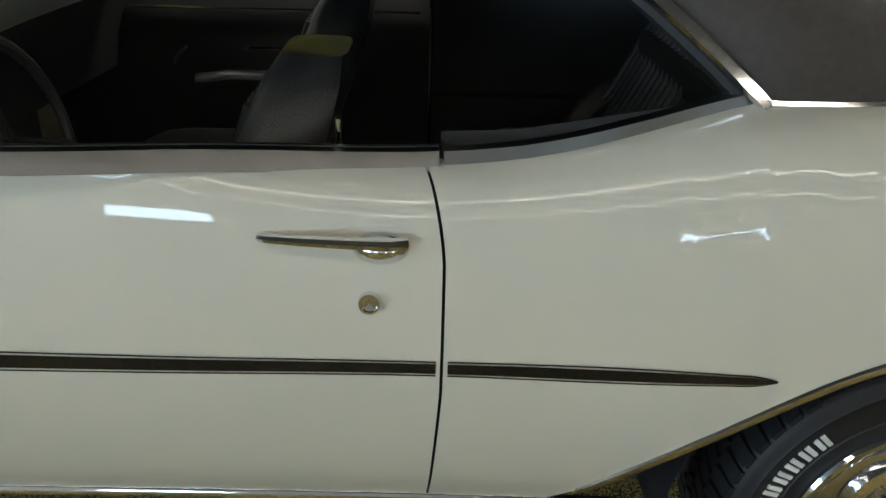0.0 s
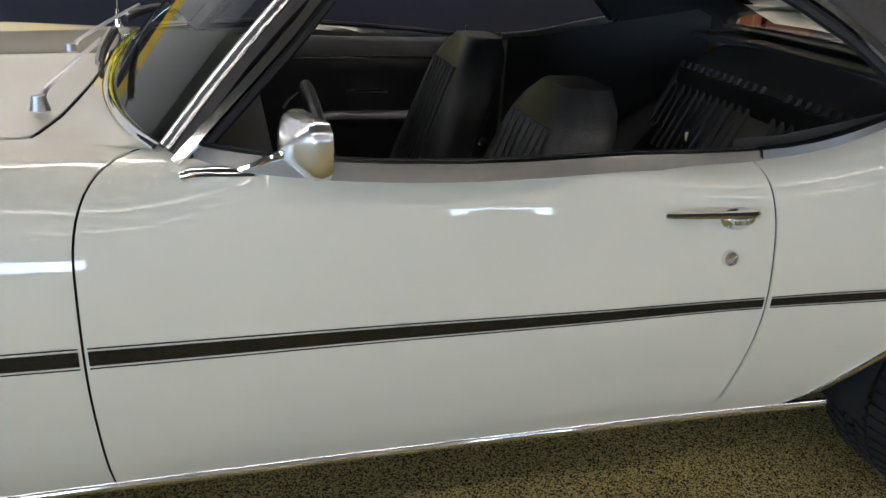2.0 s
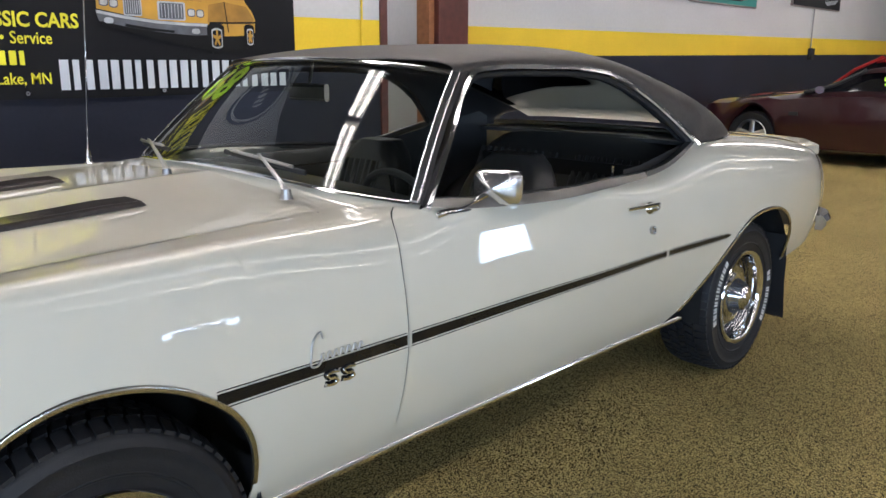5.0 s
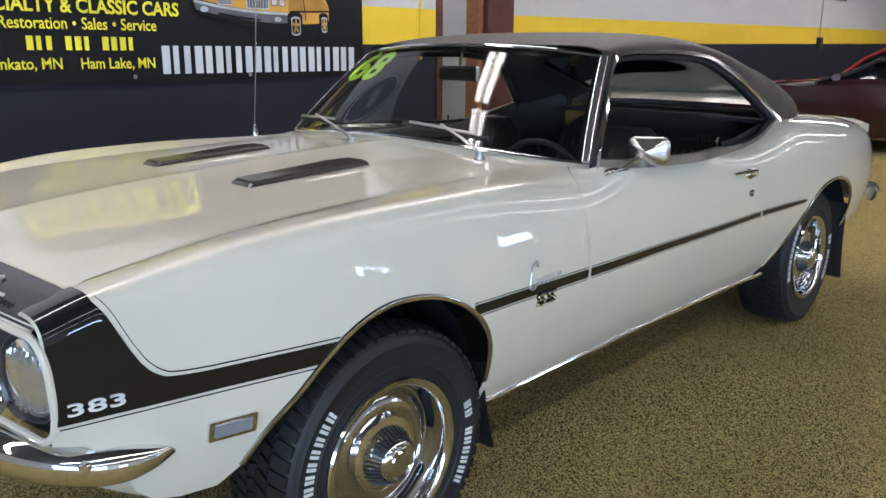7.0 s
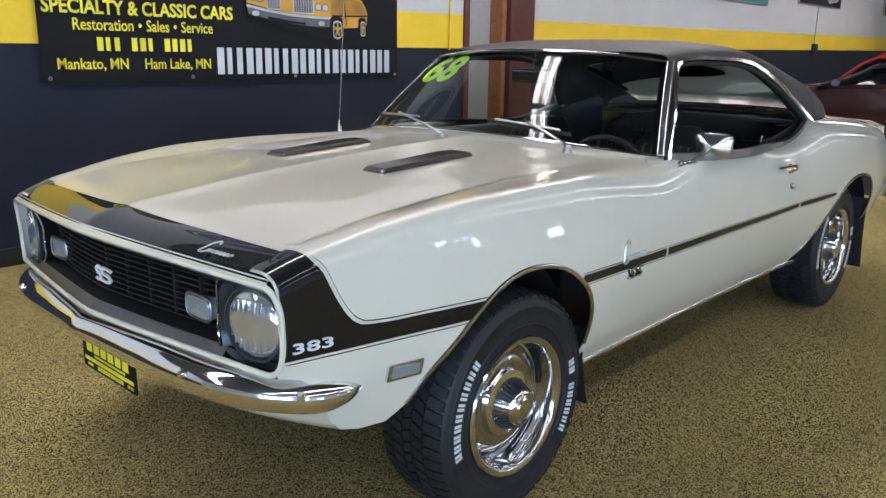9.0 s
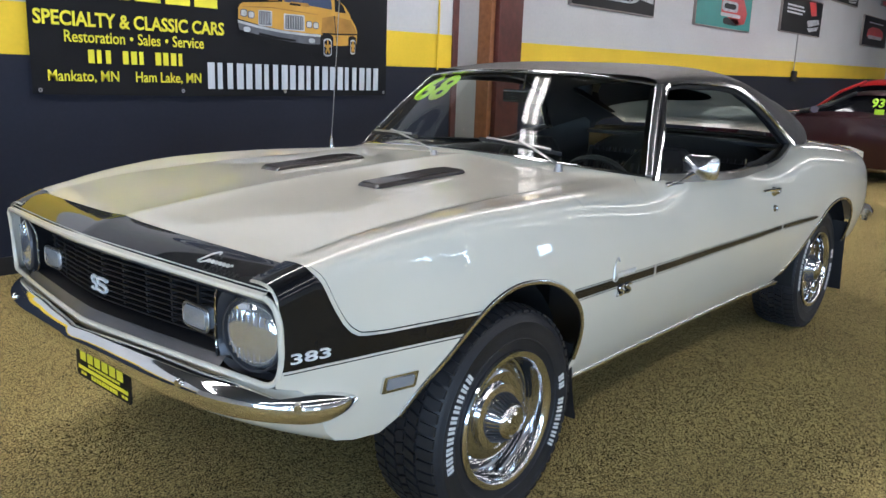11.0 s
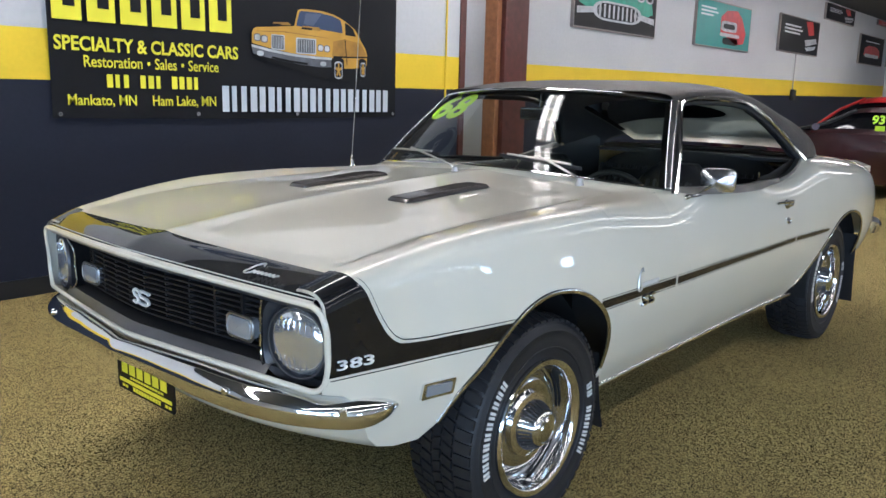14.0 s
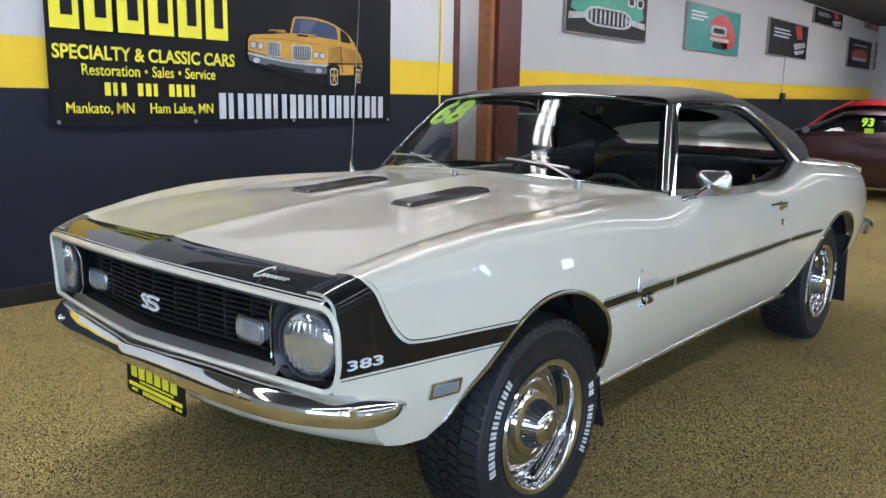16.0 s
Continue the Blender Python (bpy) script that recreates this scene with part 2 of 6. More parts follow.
def sweep(path, section, bm=None, up=(0, 0, 1), caps=True):
    """Carries a closed section (side, up offsets) along a path; section may be a function of 0..1."""
    rows = []
    n = len(path)
    for i, p in enumerate(path):
        p = Vector(p)
        d = (Vector(path[min(i + 1, n - 1)]) - Vector(path[max(i - 1, 0)])).normalized()
        s = d.cross(Vector(up)).normalized()
        u = s.cross(d)
        sec = section(i / (n - 1)) if callable(section) else section
        rows.append([p + s * a + u * b for a, b in sec])
    bm = grid(rows, bm, close=True)
    if caps:
        bm.verts.ensure_lookup_table()
        k = len(rows[0])
        tot = len(bm.verts)
        first = [bm.verts[tot - n * k + j] for j in range(k)]
        last = [bm.verts[tot - k + j] for j in range(k)]
        bm.faces.new(first)
        bm.faces.new(last[::-1])
    return bm


def ring(r, n=8, ry=None):
    return [(r * math.cos(2 * math.pi * i / n), (ry or r) * math.sin(2 * math.pi * i / n)) for i in range(n)]


def lathe(profile, n=48, axis="y", centre=(0, 0, 0), bm=None):
    """Turns a profile of (radius, along) about an axis."""
    cx, cy, cz = centre
    rows = []
    for r, a in profile:
        row = []
        for i in range(n):
            t = 2 * math.pi * i / n
            c, s = r * math.cos(t), r * math.sin(t)
            row.append({"y": (cx + c, cy + a, cz + s), "x": (cx + a, cy + c, cz + s), "z": (cx + c, cy + s, cz + a)}[axis])
        rows.append(row)
    return grid(rows, bm, close=True)


def outline_plate(points, depth, to_world, bm=None):
    """A flat plate with the outline given in its own two axes and a depth."""
    bm = bm or bmesh.new()
    n = len(points)
    a = [bm.verts.new(to_world(u, v, 0)) for u, v in points]
    b = [bm.verts.new(to_world(u, v, depth)) for u, v in points]
    bm.faces.new(b)
    bm.faces.new(a[::-1])
    for i in range(n):
        bm.faces.new((a[i], a[(i + 1) % n], b[(i + 1) % n], b[i]))
    return bm


def round_rect(w, h, r, n=4, cx=0, cy=0):
    pts = []
    for sx, sy, t0 in ((1, 1, 0), (-1, 1, 90), (-1, -1, 180), (1, -1, 270)):
        for k in range(n + 1):
            t = radians(t0 + 90 * k / n)
            pts.append((cx + sx * (w / 2 - r) + r * math.cos(t), cy + sy * (h / 2 - r) + r * math.sin(t)))
    return pts


def lettering(name, words, size, m, mat, parent, depth=0.001, stretch=1.0, align="LEFT", bold=0.0, spacing=1.0, slant=0.0):
    cu = bpy.data.curves.new(name, "FONT")
    cu.body, cu.size, cu.extrude, cu.align_x = words, size, depth, align
    cu.offset, cu.space_character, cu.shear = bold, spacing, slant
    cu.resolution_u = 3
    tmp = bpy.data.objects.new(name, cu)
    scene.collection.objects.link(tmp)
    me = bpy.data.meshes.new_from_object(tmp.evaluated_get(bpy.context.evaluated_depsgraph_get()))
    bpy.data.objects.remove(tmp)
    me.transform(m @ Matrix.Diagonal((stretch, 1, 1, 1)))
    me.name = name
    me.materials.clear()
    me.materials.append(mat)
    ob = new(name, me)
    ob.parent = parent
    return ob


# ---------------------------------------------------------------- the showroom
CEILING_Z = 3.6
floor = tagged(part("floor", box(-9.0, 24.0, -10.0, 6.0, -0.05, 0.0), CARPET, smooth=False),
               "black and gold speckled loop carpet on the showroom floor", "floor", kind="structure")
ceiling = tagged(part("ceiling", box(-9.0, 24.0, -10.0, 6.0, CEILING_Z, CEILING_Z + 0.1), CEIL, smooth=False),
                 "plain dark grey showroom ceiling", "ceiling", kind="structure")


def striped_wall(name, x0, x1, y, thick, low, high, rise, label):
    """A wall facing -y, painted navy below, with a yellow band that climbs by rise per metre, and white above."""
    w = thing(name, label, "wall", (x0, y, 0))
    w["kind"] = "structure"
    L = x1 - x0
    for nm, a, b, mat in (("lower_wall", None, low, NAVY_WALL), ("band", low, high, YELLOW_WALL), ("upper_wall", high, None, WHITE_WALL)):
        bm = bmesh.new()
        vs = add_box(bm, 0, L, 0, thick, 0, 1)
        for v in vs:
            top = v.co.z > 0.5
            edge = b if top else a
            v.co.z = (CEILING_Z if top else 0.0) if edge is None else edge + rise * v.co.x
        part(nm, bm, mat, w, smooth=False)
    return w


wall_n = striped_wall("wall_north", -9.0, 4.06, 3.0, 0.2, 1.245, 1.545, 0.0065, "white wall with a yellow band above dark navy paint")
wall_r = striped_wall("wall_north_far", 5.10, 24.0, 3.9, 0.2, 1.345, 1.665, 0.0095, "white wall with a yellow band, navy below, hung with posters")
tagged(part("baseboard", box(-9.0, 4.06, 2.982, 3.0, 0.0, 0.11), BASE_BLACK, bevel=0.003), "black rubber baseboard along the navy wall", "baseboard", kind="structure")
tagged(part("wall_return", box(5.0, 5.10, 3.0, 6.0, 0, CEILING_Z), WHITE_WALL), "white end of the wall beside the door", "wall", kind="structure")
tagged(part("wall_over_door", box(4.06, 5.0, 3.0, 3.2, 2.75, CEILING_Z), WHITE_WALL), "white wall above the doorway", "wall", kind="structure")
west = thing("wall_west", "white end wall with two openings added for fill light", "wall", (-9.2, 0, 0))
west["kind"] = "structure"
for b in ((0, 0.2, -10.2, -9.4, 0, CEILING_Z), (0, 0.2, -6.6, -6.4, 0, CEILING_Z), (0, 0.2, -3.6, 6, 0, CEILING_Z), (0, 0.2, -9.4, -6.6, 0, 0.6), (0, 0.2, -6.4, -3.6, 0, 0.6), (0, 0.2, -9.4, -6.6, 2.7, CEILING_Z), (0, 0.2, -6.4, -3.6, 2.7, CEILING_Z)):
    part("wall_piece", box(*b), WHITE_WALL, west, smooth=False)
tagged(part("wall_east", box(24.0, 24.2, -10, 6, 0, CEILING_Z), WHITE_WALL), "plain white far end wall", "wall", kind="structure")
tagged(part("hall_wall", box(3.4, 5.0, 5.9, 6.0, 0, CEILING_Z), GREY_PANEL), "grey wall of the passage behind the door", "wall", kind="structure")
tagged(part("hall_side", box(3.3, 3.4, 3.2, 6.0, 0, CEILING_Z), GREY_PANEL), "grey side wall of the passage", "wall", kind="structure")

# the doorway: mahogany jambs and an orange-brown strip of wooden inner casing
door = thing("door_1", "open doorway in a dark mahogany frame with a wooden inner casing", "door", (4.06, 3.0, 0))
door["kind"] = "structure"
for nm, b, mat in (("jamb", (0.0, 0.075, -0.02, 0.2, 0, 2.75), MAROON_WOOD), ("jamb", (0.69, 1.08, -0.02, 0.2, 0, 2.75), MAROON_WOOD),
                   ("head", (0.075, 0.69, -0.018, 0.2, 2.66, 2.75), MAROON_WOOD), ("stop_bead", (0.075, 0.095, 0.05, 0.12, 0, 2.66), MAROON_WOOD)):
    part(nm, box(*b), mat, door, bevel=0.004)
casing = part("wood_casing", box(0.615, 0.683, 0.03, 0.19, 0.01, 2.64), OAK, door, bevel=0.003)
for z in (0.3, 1.3, 2.35):
    part("hinge", box(0.668, 0.69, 0.022, 0.06, z, z + 0.1), DULL_METAL, casing, bevel=0.002)
# conduit on the wall beside the banner
tagged(part("conduit", lathe([(0.009, 0), (0.009, 2.4)], 10, "z", (3.86, 2.988, 1.2)), YELLOW_WALL), "painted conduit running up the wall", "conduit")

# south wall with three glazed garage openings
south = thing("wall_south", "white wall with glazed garage openings", "wall", (0, -10.0, 0))
south["kind"] = "structure"
# openings as (x from, x to, z from, z to)
# the first and widest one is unseen, added for cool fill light
OPENINGS = ((-8.4, -5.2, 0.9, 2.6), (-2.2, -0.7, 0.8, 1.55), (3.9, 4.15, 1.00, 1.34), (4.15, 5.1, 1.27, 1.34), (5.1, 5.35, 1.00, 1.34), (10.8, 12.3, 1.0, 1.7))
edges = [-9.0] + [e for o in OPENINGS for e in o[:2]] + [24.0]
for a, b in zip(edges[0::2], edges[1::2]):
    if b > a:
        part("pier", box(a, b, -0.2, 0.0, 0, CEILING_Z), WHITE_WALL, south, smooth=False)
for a, b, z0, z1 in OPENINGS:
    part("breast", box(a, b, -0.2, 0.0, 0, z0), NAVY_WALL, south, smooth=False)
    part("lintel", box(a, b, -0.2, 0.0, z1, CEILING_Z), WHITE_WALL, south, smooth=False)
    if b - a > 2:
        for k in (1, 2, 3):
            x = a + (b - a) * k / 4
            part("mullion", box(x - 0.05, x + 0.05, -0.14, -0.06, z0, z1), FIXTURE, south, smooth=False)
    lamp = bpy.data.lights.new("window_daylight", "AREA")
    lamp.shape, lamp.size, lamp.size_y, lamp.energy = "RECTANGLE", b - a, z1 - z0, WINDOW_POWER * (b - a) * (z1 - z0)
    lamp.color = (0.67, 0.85, 1.0)
    lo = new("window_daylight", lamp)
    lo.matrix_basis = look(((a + b) / 2, -10.03, (z0 + z1) / 2), ((a + b) / 2, 0, (z0 + z1) / 2))


# unseen openings in the west wall: area lamps added for cool fill on the car
for y0, y1 in ((-9.4, -6.6), (-6.4, -3.6)):
    lamp = bpy.data.lights.new("west_fill_light", "AREA")
    lamp.shape, lamp.size, lamp.size_y, lamp.energy = "RECTANGLE", y1 - y0, 2.1, 0.5 * WINDOW_POWER * (y1 - y0) * 2.1
    lamp.color = (0.66, 0.85, 1.0)
    lo = new("west_fill_light", lamp)
    lo.matrix_basis = look((-9.16, (y0 + y1) / 2, 1.65), (0, (y0 + y1) / 2, 1.6))


def tube_light(x, y, r, gap, label, glow):
    """A twin-tube strip under an enamelled reflector."""
    f = thing("ceiling_light", label, "ceiling light", (x, y, CEILING_Z - 0.02), "ceiling lights")
    w = gap + r + 0.03
    bm = bmesh.new()
    grid([[(s, -w, -0.055), (s, -w * 0.55, -0.005), (s, w * 0.55, -0.005), (s, w, -0.055), (s, w - 0.005, -0.06), (s, 0.0, -0.02), (s, 0.005 - w, -0.06)] for s in (-1.2, 1.2)], bm, close=True)
    part("reflector", bm, FIXTURE, f, smooth=False)
    part("spine", box(-1.2, 1.2, -0.05, 0.05, -0.022, 0.02), FIXTURE, f, bevel=0.003)
    for s in (-gap, gap):
        part("tube", lathe([(0.003, -1.18), (r, -1.17), (r, 1.17), (0.003, 1.18)], 12, "x", (0, s, -0.055 - r)), glow, f)
    return f


# the strong row runs over the cars by the wall, two lighter rows over the aisle
first = tube_light(-5.6, 1.15, 0.040, 0.082, "wide white twin-tube fluorescent ceiling fixture, lit", TUBE)
aisle = tube_light(-5.6, -3.3, 0.030, 0.065, "slim white twin-tube fluorescent ceiling fixture, lit", AISLE_TUBE)
for y in (1.15, -3.3, -6.7):
    for k in range(11):
        if k or y == -6.7:
            copy_thing(first if y > 0 else aisle, pose(-5.6 + 2.46 * k, y, CEILING_Z - 0.02))


# a round sign high on the wall above the banner
sign = thing("round_sign", "round dark blue sign with a pale ring", "sign", (1.05, 2.985, 3.0))
part("disc", lathe([(0.001, -0.020), (0.46, -0.020), (0.48, -0.012), (0.48, 0.012)], 48, "y"), BLUE_INK, sign)
part("ring", lathe([(0.40, -0.0215), (0.40, -0.024), (0.44, -0.024), (0.44, -0.0215)], 48, "y"), BANNER_WHITE, sign)
for k in range(5):
    part("letter_bar", box(-0.22 + 0.09 * k, -0.17 + 0.09 * k, -0.024, -0.0205, -0.06, 0.08), BANNER_WHITE, sign, smooth=False)
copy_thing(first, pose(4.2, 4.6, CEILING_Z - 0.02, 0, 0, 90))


# the banner: printed black vinyl hung on the wall
BX0, BX1, BZ0, BZ1 = 0.26, 3.18, 1.078, 2.30
banner = thing("banner", "black vinyl banner with yellow lettering and a gold car", "banner", (BX0, 2.985, 0))
bm = bmesh.new()
rows = []
for j in range(13):
    v = j / 12
    rows.append([(u * (BX1 - BX0), -0.012 - 0.006 * math.sin(u * 19 + v * 3) - 0.004 * math.sin(u * 7 - v * 5), BZ0 + v * (BZ1 - BZ0) - 0.012 * math.sin(math.pi * u) * (1 - v)) for u in np.linspace(0, 1, 61)])
grid(rows, bm)
part("sheet", bm, BANNER, banner, thick=0.002)
BY = -0.0265          # the printed layer


def on_banner(x, z):
    return Matrix.Translation((x - BX0, BY, z)) @ Matrix.Rotation(radians(90), 4, "X")


lettering("tagline", "SPECIALTY & CLASSIC CARS", 0.118, on_banner(0.285, 1.490), BANNER_YELLOW, banner, stretch=0.880, bold=0.0030)
at = 0.455
for word in ("Restoration", "\u2022", "Sales", "\u2022", "Service"):
    w = lettering("service_word" if len(word) > 1 else "bullet", word, 0.100, on_banner(at, 1.392), BANNER_YELLOW, banner, stretch=0.82, bold=0.001)
    at = BX0 + max(v.co.x for v in w.data.vertices) + 0.030
lettering("town", "Mankato, MN", 0.094, on_banner(0.345, 1.158), BANNER_YELLOW, banner, stretch=0.865, bold=0.001)
lettering("town", "Ham Lake, MN", 0.094, on_banner(0.900, 1.158), BANNER_YELLOW, banner, stretch=0.845, bold=0.001)


def bars(name, x0, x1, z0, z1, count, mat, gap=0.25, skip=(), lift=0.0):
    """A word as upright bars of its size and colour."""
    w = (x1 - x0) / count
    for k in range(count):
        if k not in skip:
            a = x0 + w * k - BX0
            part(name, box(a, a + w * (1 - gap), BY - 0.0005 - lift, BY + 0.0005 - lift, z0, z1), mat, banner, smooth=False)


bars("letter_bar", 0.285, 1.56, 1.665, 2.06, 6, BANNER_YELLOW, 0.16)
bars("letter_slot", 0.352, 1.627, 1.745, 1.99, 6, BANNER, 0.66, (), 0.003)


def stroke_word(x0, x1, z0, z1, count, mat, skip=()):
    """A word that may not be spelled: each letter a plain upright bar."""
    w = (x1 - x0) / count
    for k in range(count):
        if k in skip:
            continue
        a = x0 + w * k - BX0
        b = a + w * (0.70, 0.58, 0.66, 0.50, 0.72)[k * 3 % 5]
        part("letter_bar", box(a, b, BY - 0.0005, BY + 0.0005, z0, z1), mat, banner, smooth=False)


stroke_word(0.60, 1.27, 1.268, 1.350, 12, BANNER_YELLOW, (3, 7))
stroke_word(1.435, 3.10, 1.118, 1.300, 21, BANNER_WHITE)


def flat(name, pts, mat, parent, to, layer=0):
    return part(name, outline_plate(pts, 0.0006, lambda u, v, d: to(u, v, d + layer * 0.0008)), mat, parent, smooth=False)


def bn(u, v, d):
    return Vector((1.63 - BX0 + u * 1.19, BY - d, 1.335 + v * 0.60))


def curve(pts, n=48):
    return [tuple(p) for p in spline(list(pts) + [pts[0]], n)][:-1]


# the gold car printed on the banner, as plain flat shapes
flat("print_shadow", curve([(0.06, 0.30), (0.30, 0.20), (0.60, 0.08), (0.80, 0.04), (0.98, 0.10), (1.02, 0.25), (0.60, 0.28), (0.08, 0.36)]), INK, banner, bn, 0)
flat("print_roof", [(0.374, 0.69), (0.390, 0.80), (0.405, 0.900), (0.425, 0.922), (0.50, 0.932), (0.60, 0.930), (0.70, 0.905), (0.765, 0.866), (0.83, 0.81), (0.892, 0.741), (0.935, 0.65), (0.957, 0.568), (0.79, 0.60)], GOLD, banner, bn, 1)
flat("print_body", [(0.052, 0.460), (0.054, 0.585), (0.066, 0.630), (0.090, 0.652), (0.20, 0.672), (0.366, 0.705), (0.60, 0.690), (0.794, 0.660), (0.90, 0.625), (0.957, 0.58), (0.990, 0.50), (1.010, 0.412), (1.004, 0.267), (0.95, 0.235), (0.872, 0.221), (0.716, 0.21), (0.677, 0.30), (0.40, 0.36), (0.20, 0.41)], GOLD, banner, bn, 2)
flat("print_hood_edge", [(0.085, 0.610), (0.30, 0.632), (0.66, 0.600), (0.662, 0.588), (0.30, 0.618), (0.085, 0.598)], BRONZE_INK, banner, bn, 3)
flat("print_flank", [(0.690, 0.36), (0.700, 0.56), (0.80, 0.60), (0.95, 0.56), (1.000, 0.42), (0.99, 0.36)], BRONZE_INK, banner, bn, 3)
flat("print_glass", [(0.392, 0.712), (0.404, 0.80), (0.418, 0.885), (0.432, 0.902), (0.58, 0.905), (0.70, 0.880), (0.765, 0.840), (0.778, 0.76), (0.782, 0.675), (0.60, 0.695)], BLUE_INK, banner, bn, 3)
flat("print_glass_sheen", [(0.45, 0.74), (0.47, 0.88), (0.60, 0.89), (0.53, 0.73)], DUSK_INK, banner, bn, 4)
flat("print_glass", [(0.808, 0.655), (0.803, 0.815), (0.845, 0.785), (0.880, 0.735), (0.905, 0.645)], INK, banner, bn, 3)
flat("print_hood_scoop", [(0.20, 0.690), (0.215, 0.730), (0.330, 0.745), (0.350, 0.712)], BRONZE_INK, banner, bn, 3)
flat("print_hood_scoop", [(0.43, 0.678), (0.445, 0.722), (0.580, 0.720), (0.600, 0.676)], BRONZE_INK, banner, bn, 4)
flat("print_scoop_mouth", [(0.20, 0.690), (0.208, 0.712), (0.270, 0.716), (0.272, 0.694)], INK, banner, bn, 5)
flat("print_scoop_mouth", [(0.43, 0.678), (0.438, 0.702), (0.520, 0.700), (0.520, 0.676)], INK, banner, bn, 5)
flat("print_side_line", [(0.700, 0.372), (0.85, 0.378), (1.008, 0.392), (1.008, 0.374), (0.85, 0.358), (0.700, 0.350)], INK, banner, bn, 4)
flat("print_door_line", [(0.800, 0.60), (0.806, 0.60), (0.826, 0.26), (0.820, 0.26)], INK, banner, bn, 4)
flat("print_bumper", [(0.045, 0.450), (0.20, 0.402), (0.38, 0.366), (0.56, 0.352), (0.688, 0.350), (0.698, 0.225), (0.60, 0.215), (0.45, 0.232), (0.32, 0.256), (0.18, 0.295), (0.060, 0.337)], STEEL_INK, banner, bn, 3)
flat("print_bumper_shine", [(0.050, 0.445), (0.20, 0.398), (0.38, 0.362), (0.56, 0.348), (0.688, 0.346), (0.688, 0.316), (0.56, 0.318), (0.38, 0.332), (0.20, 0.368), (0.050, 0.415)], SILVER_INK, banner, bn, 4)
flat("print_valance", [(0.20, 0.318), (0.34, 0.282), (0.48, 0.262), (0.48, 0.236), (0.33, 0.254), (0.20, 0.290)], INK, banner, bn, 4)
for u, v in ((0.112, 0.345), (0.612, 0.262)):
    flat("print_park_lamp", round_rect(0.050, 0.060, 0.022, 5, u, v), SILVER_INK, banner, bn, 5)
for u0, u1, v0, v1 in ((0.196, 0.298, 0.400, 0.585), (0.388, 0.553, 0.372, 0.570)):
    flat("print_grille", round_rect(u1 - u0, v1 - v0, 0.012, 3, (u0 + u1) / 2, (v0 + v1) / 2), SILVER_INK, banner, bn, 4)
    flat("print_grille_core", round_rect((u1 - u0) * 0.86, (v1 - v0) * 0.84, 0.010, 3, (u0 + u1) / 2, (v0 + v1) / 2), STEEL_INK, banner, bn, 5)
    for k in range(7):
        u = u0 + (u1 - u0) * (k + 1.1) / 8.4
        flat("print_grille_slot", [(u, v0 + 0.025), (u + 0.004, v0 + 0.025), (u + 0.004, v1 - 0.025), (u, v1 - 0.025)], SILVER_INK, banner, bn, 6)
for u, v in ((0.092, 0.532), (0.144, 0.520), (0.590, 0.462), (0.645, 0.458)):
    flat("print_lamp_bezel", round_rect(0.050, 0.092, 0.024, 5, u, v), STEEL_INK, banner, bn, 4)
    flat("print_lamp", round_rect(0.038, 0.070, 0.018, 5, u, v), SILVER_INK, banner, bn, 5)
for u, v, w, h in ((0.738, 0.190, 0.112, 0.350), (0.962, 0.215, 0.070, 0.290)):
    flat("print_tyre", round_rect(w, h, w * 0.5, 8, u, v), INK, banner, bn, 5)
    flat("print_wheel", round_rect(w * 0.62, h * 0.66, w * 0.31, 8, u + 0.006, v), SILVER_INK, banner, bn, 6)
    flat("print_wheel_face", round_rect(w * 0.50, h * 0.54, w * 0.25, 8, u + 0.006, v), INK, banner, bn, 7)
    for k in range(5):
        a = 2 * math.pi * k / 5 + 0.3
        ca, sa = math.cos(a), math.sin(a)
        flat("print_spoke", [(u + 0.006 - 0.006 * sa, v + 0.018 * ca), (u + 0.006 + w * 0.24 * ca - 0.006 * sa, v + h * 0.26 * sa + 0.018 * ca), (u + 0.006 + w * 0.24 * ca + 0.006 * sa, v + h * 0.26 * sa - 0.018 * ca), (u + 0.006 + 0.006 * sa, v - 0.018 * ca)], GOLD, banner, bn, 8)
for x in (0.30, 1.24, 2.10, 3.14):
    for z in (BZ0 + 0.025, BZ1 - 0.025):
        part("grommet", lathe([(0.005, 0), (0.005, -0.003), (0.012, -0.003), (0.013, 0)], 12, "y", (x - BX0, BY - 0.001, z)), DULL_METAL, banner)


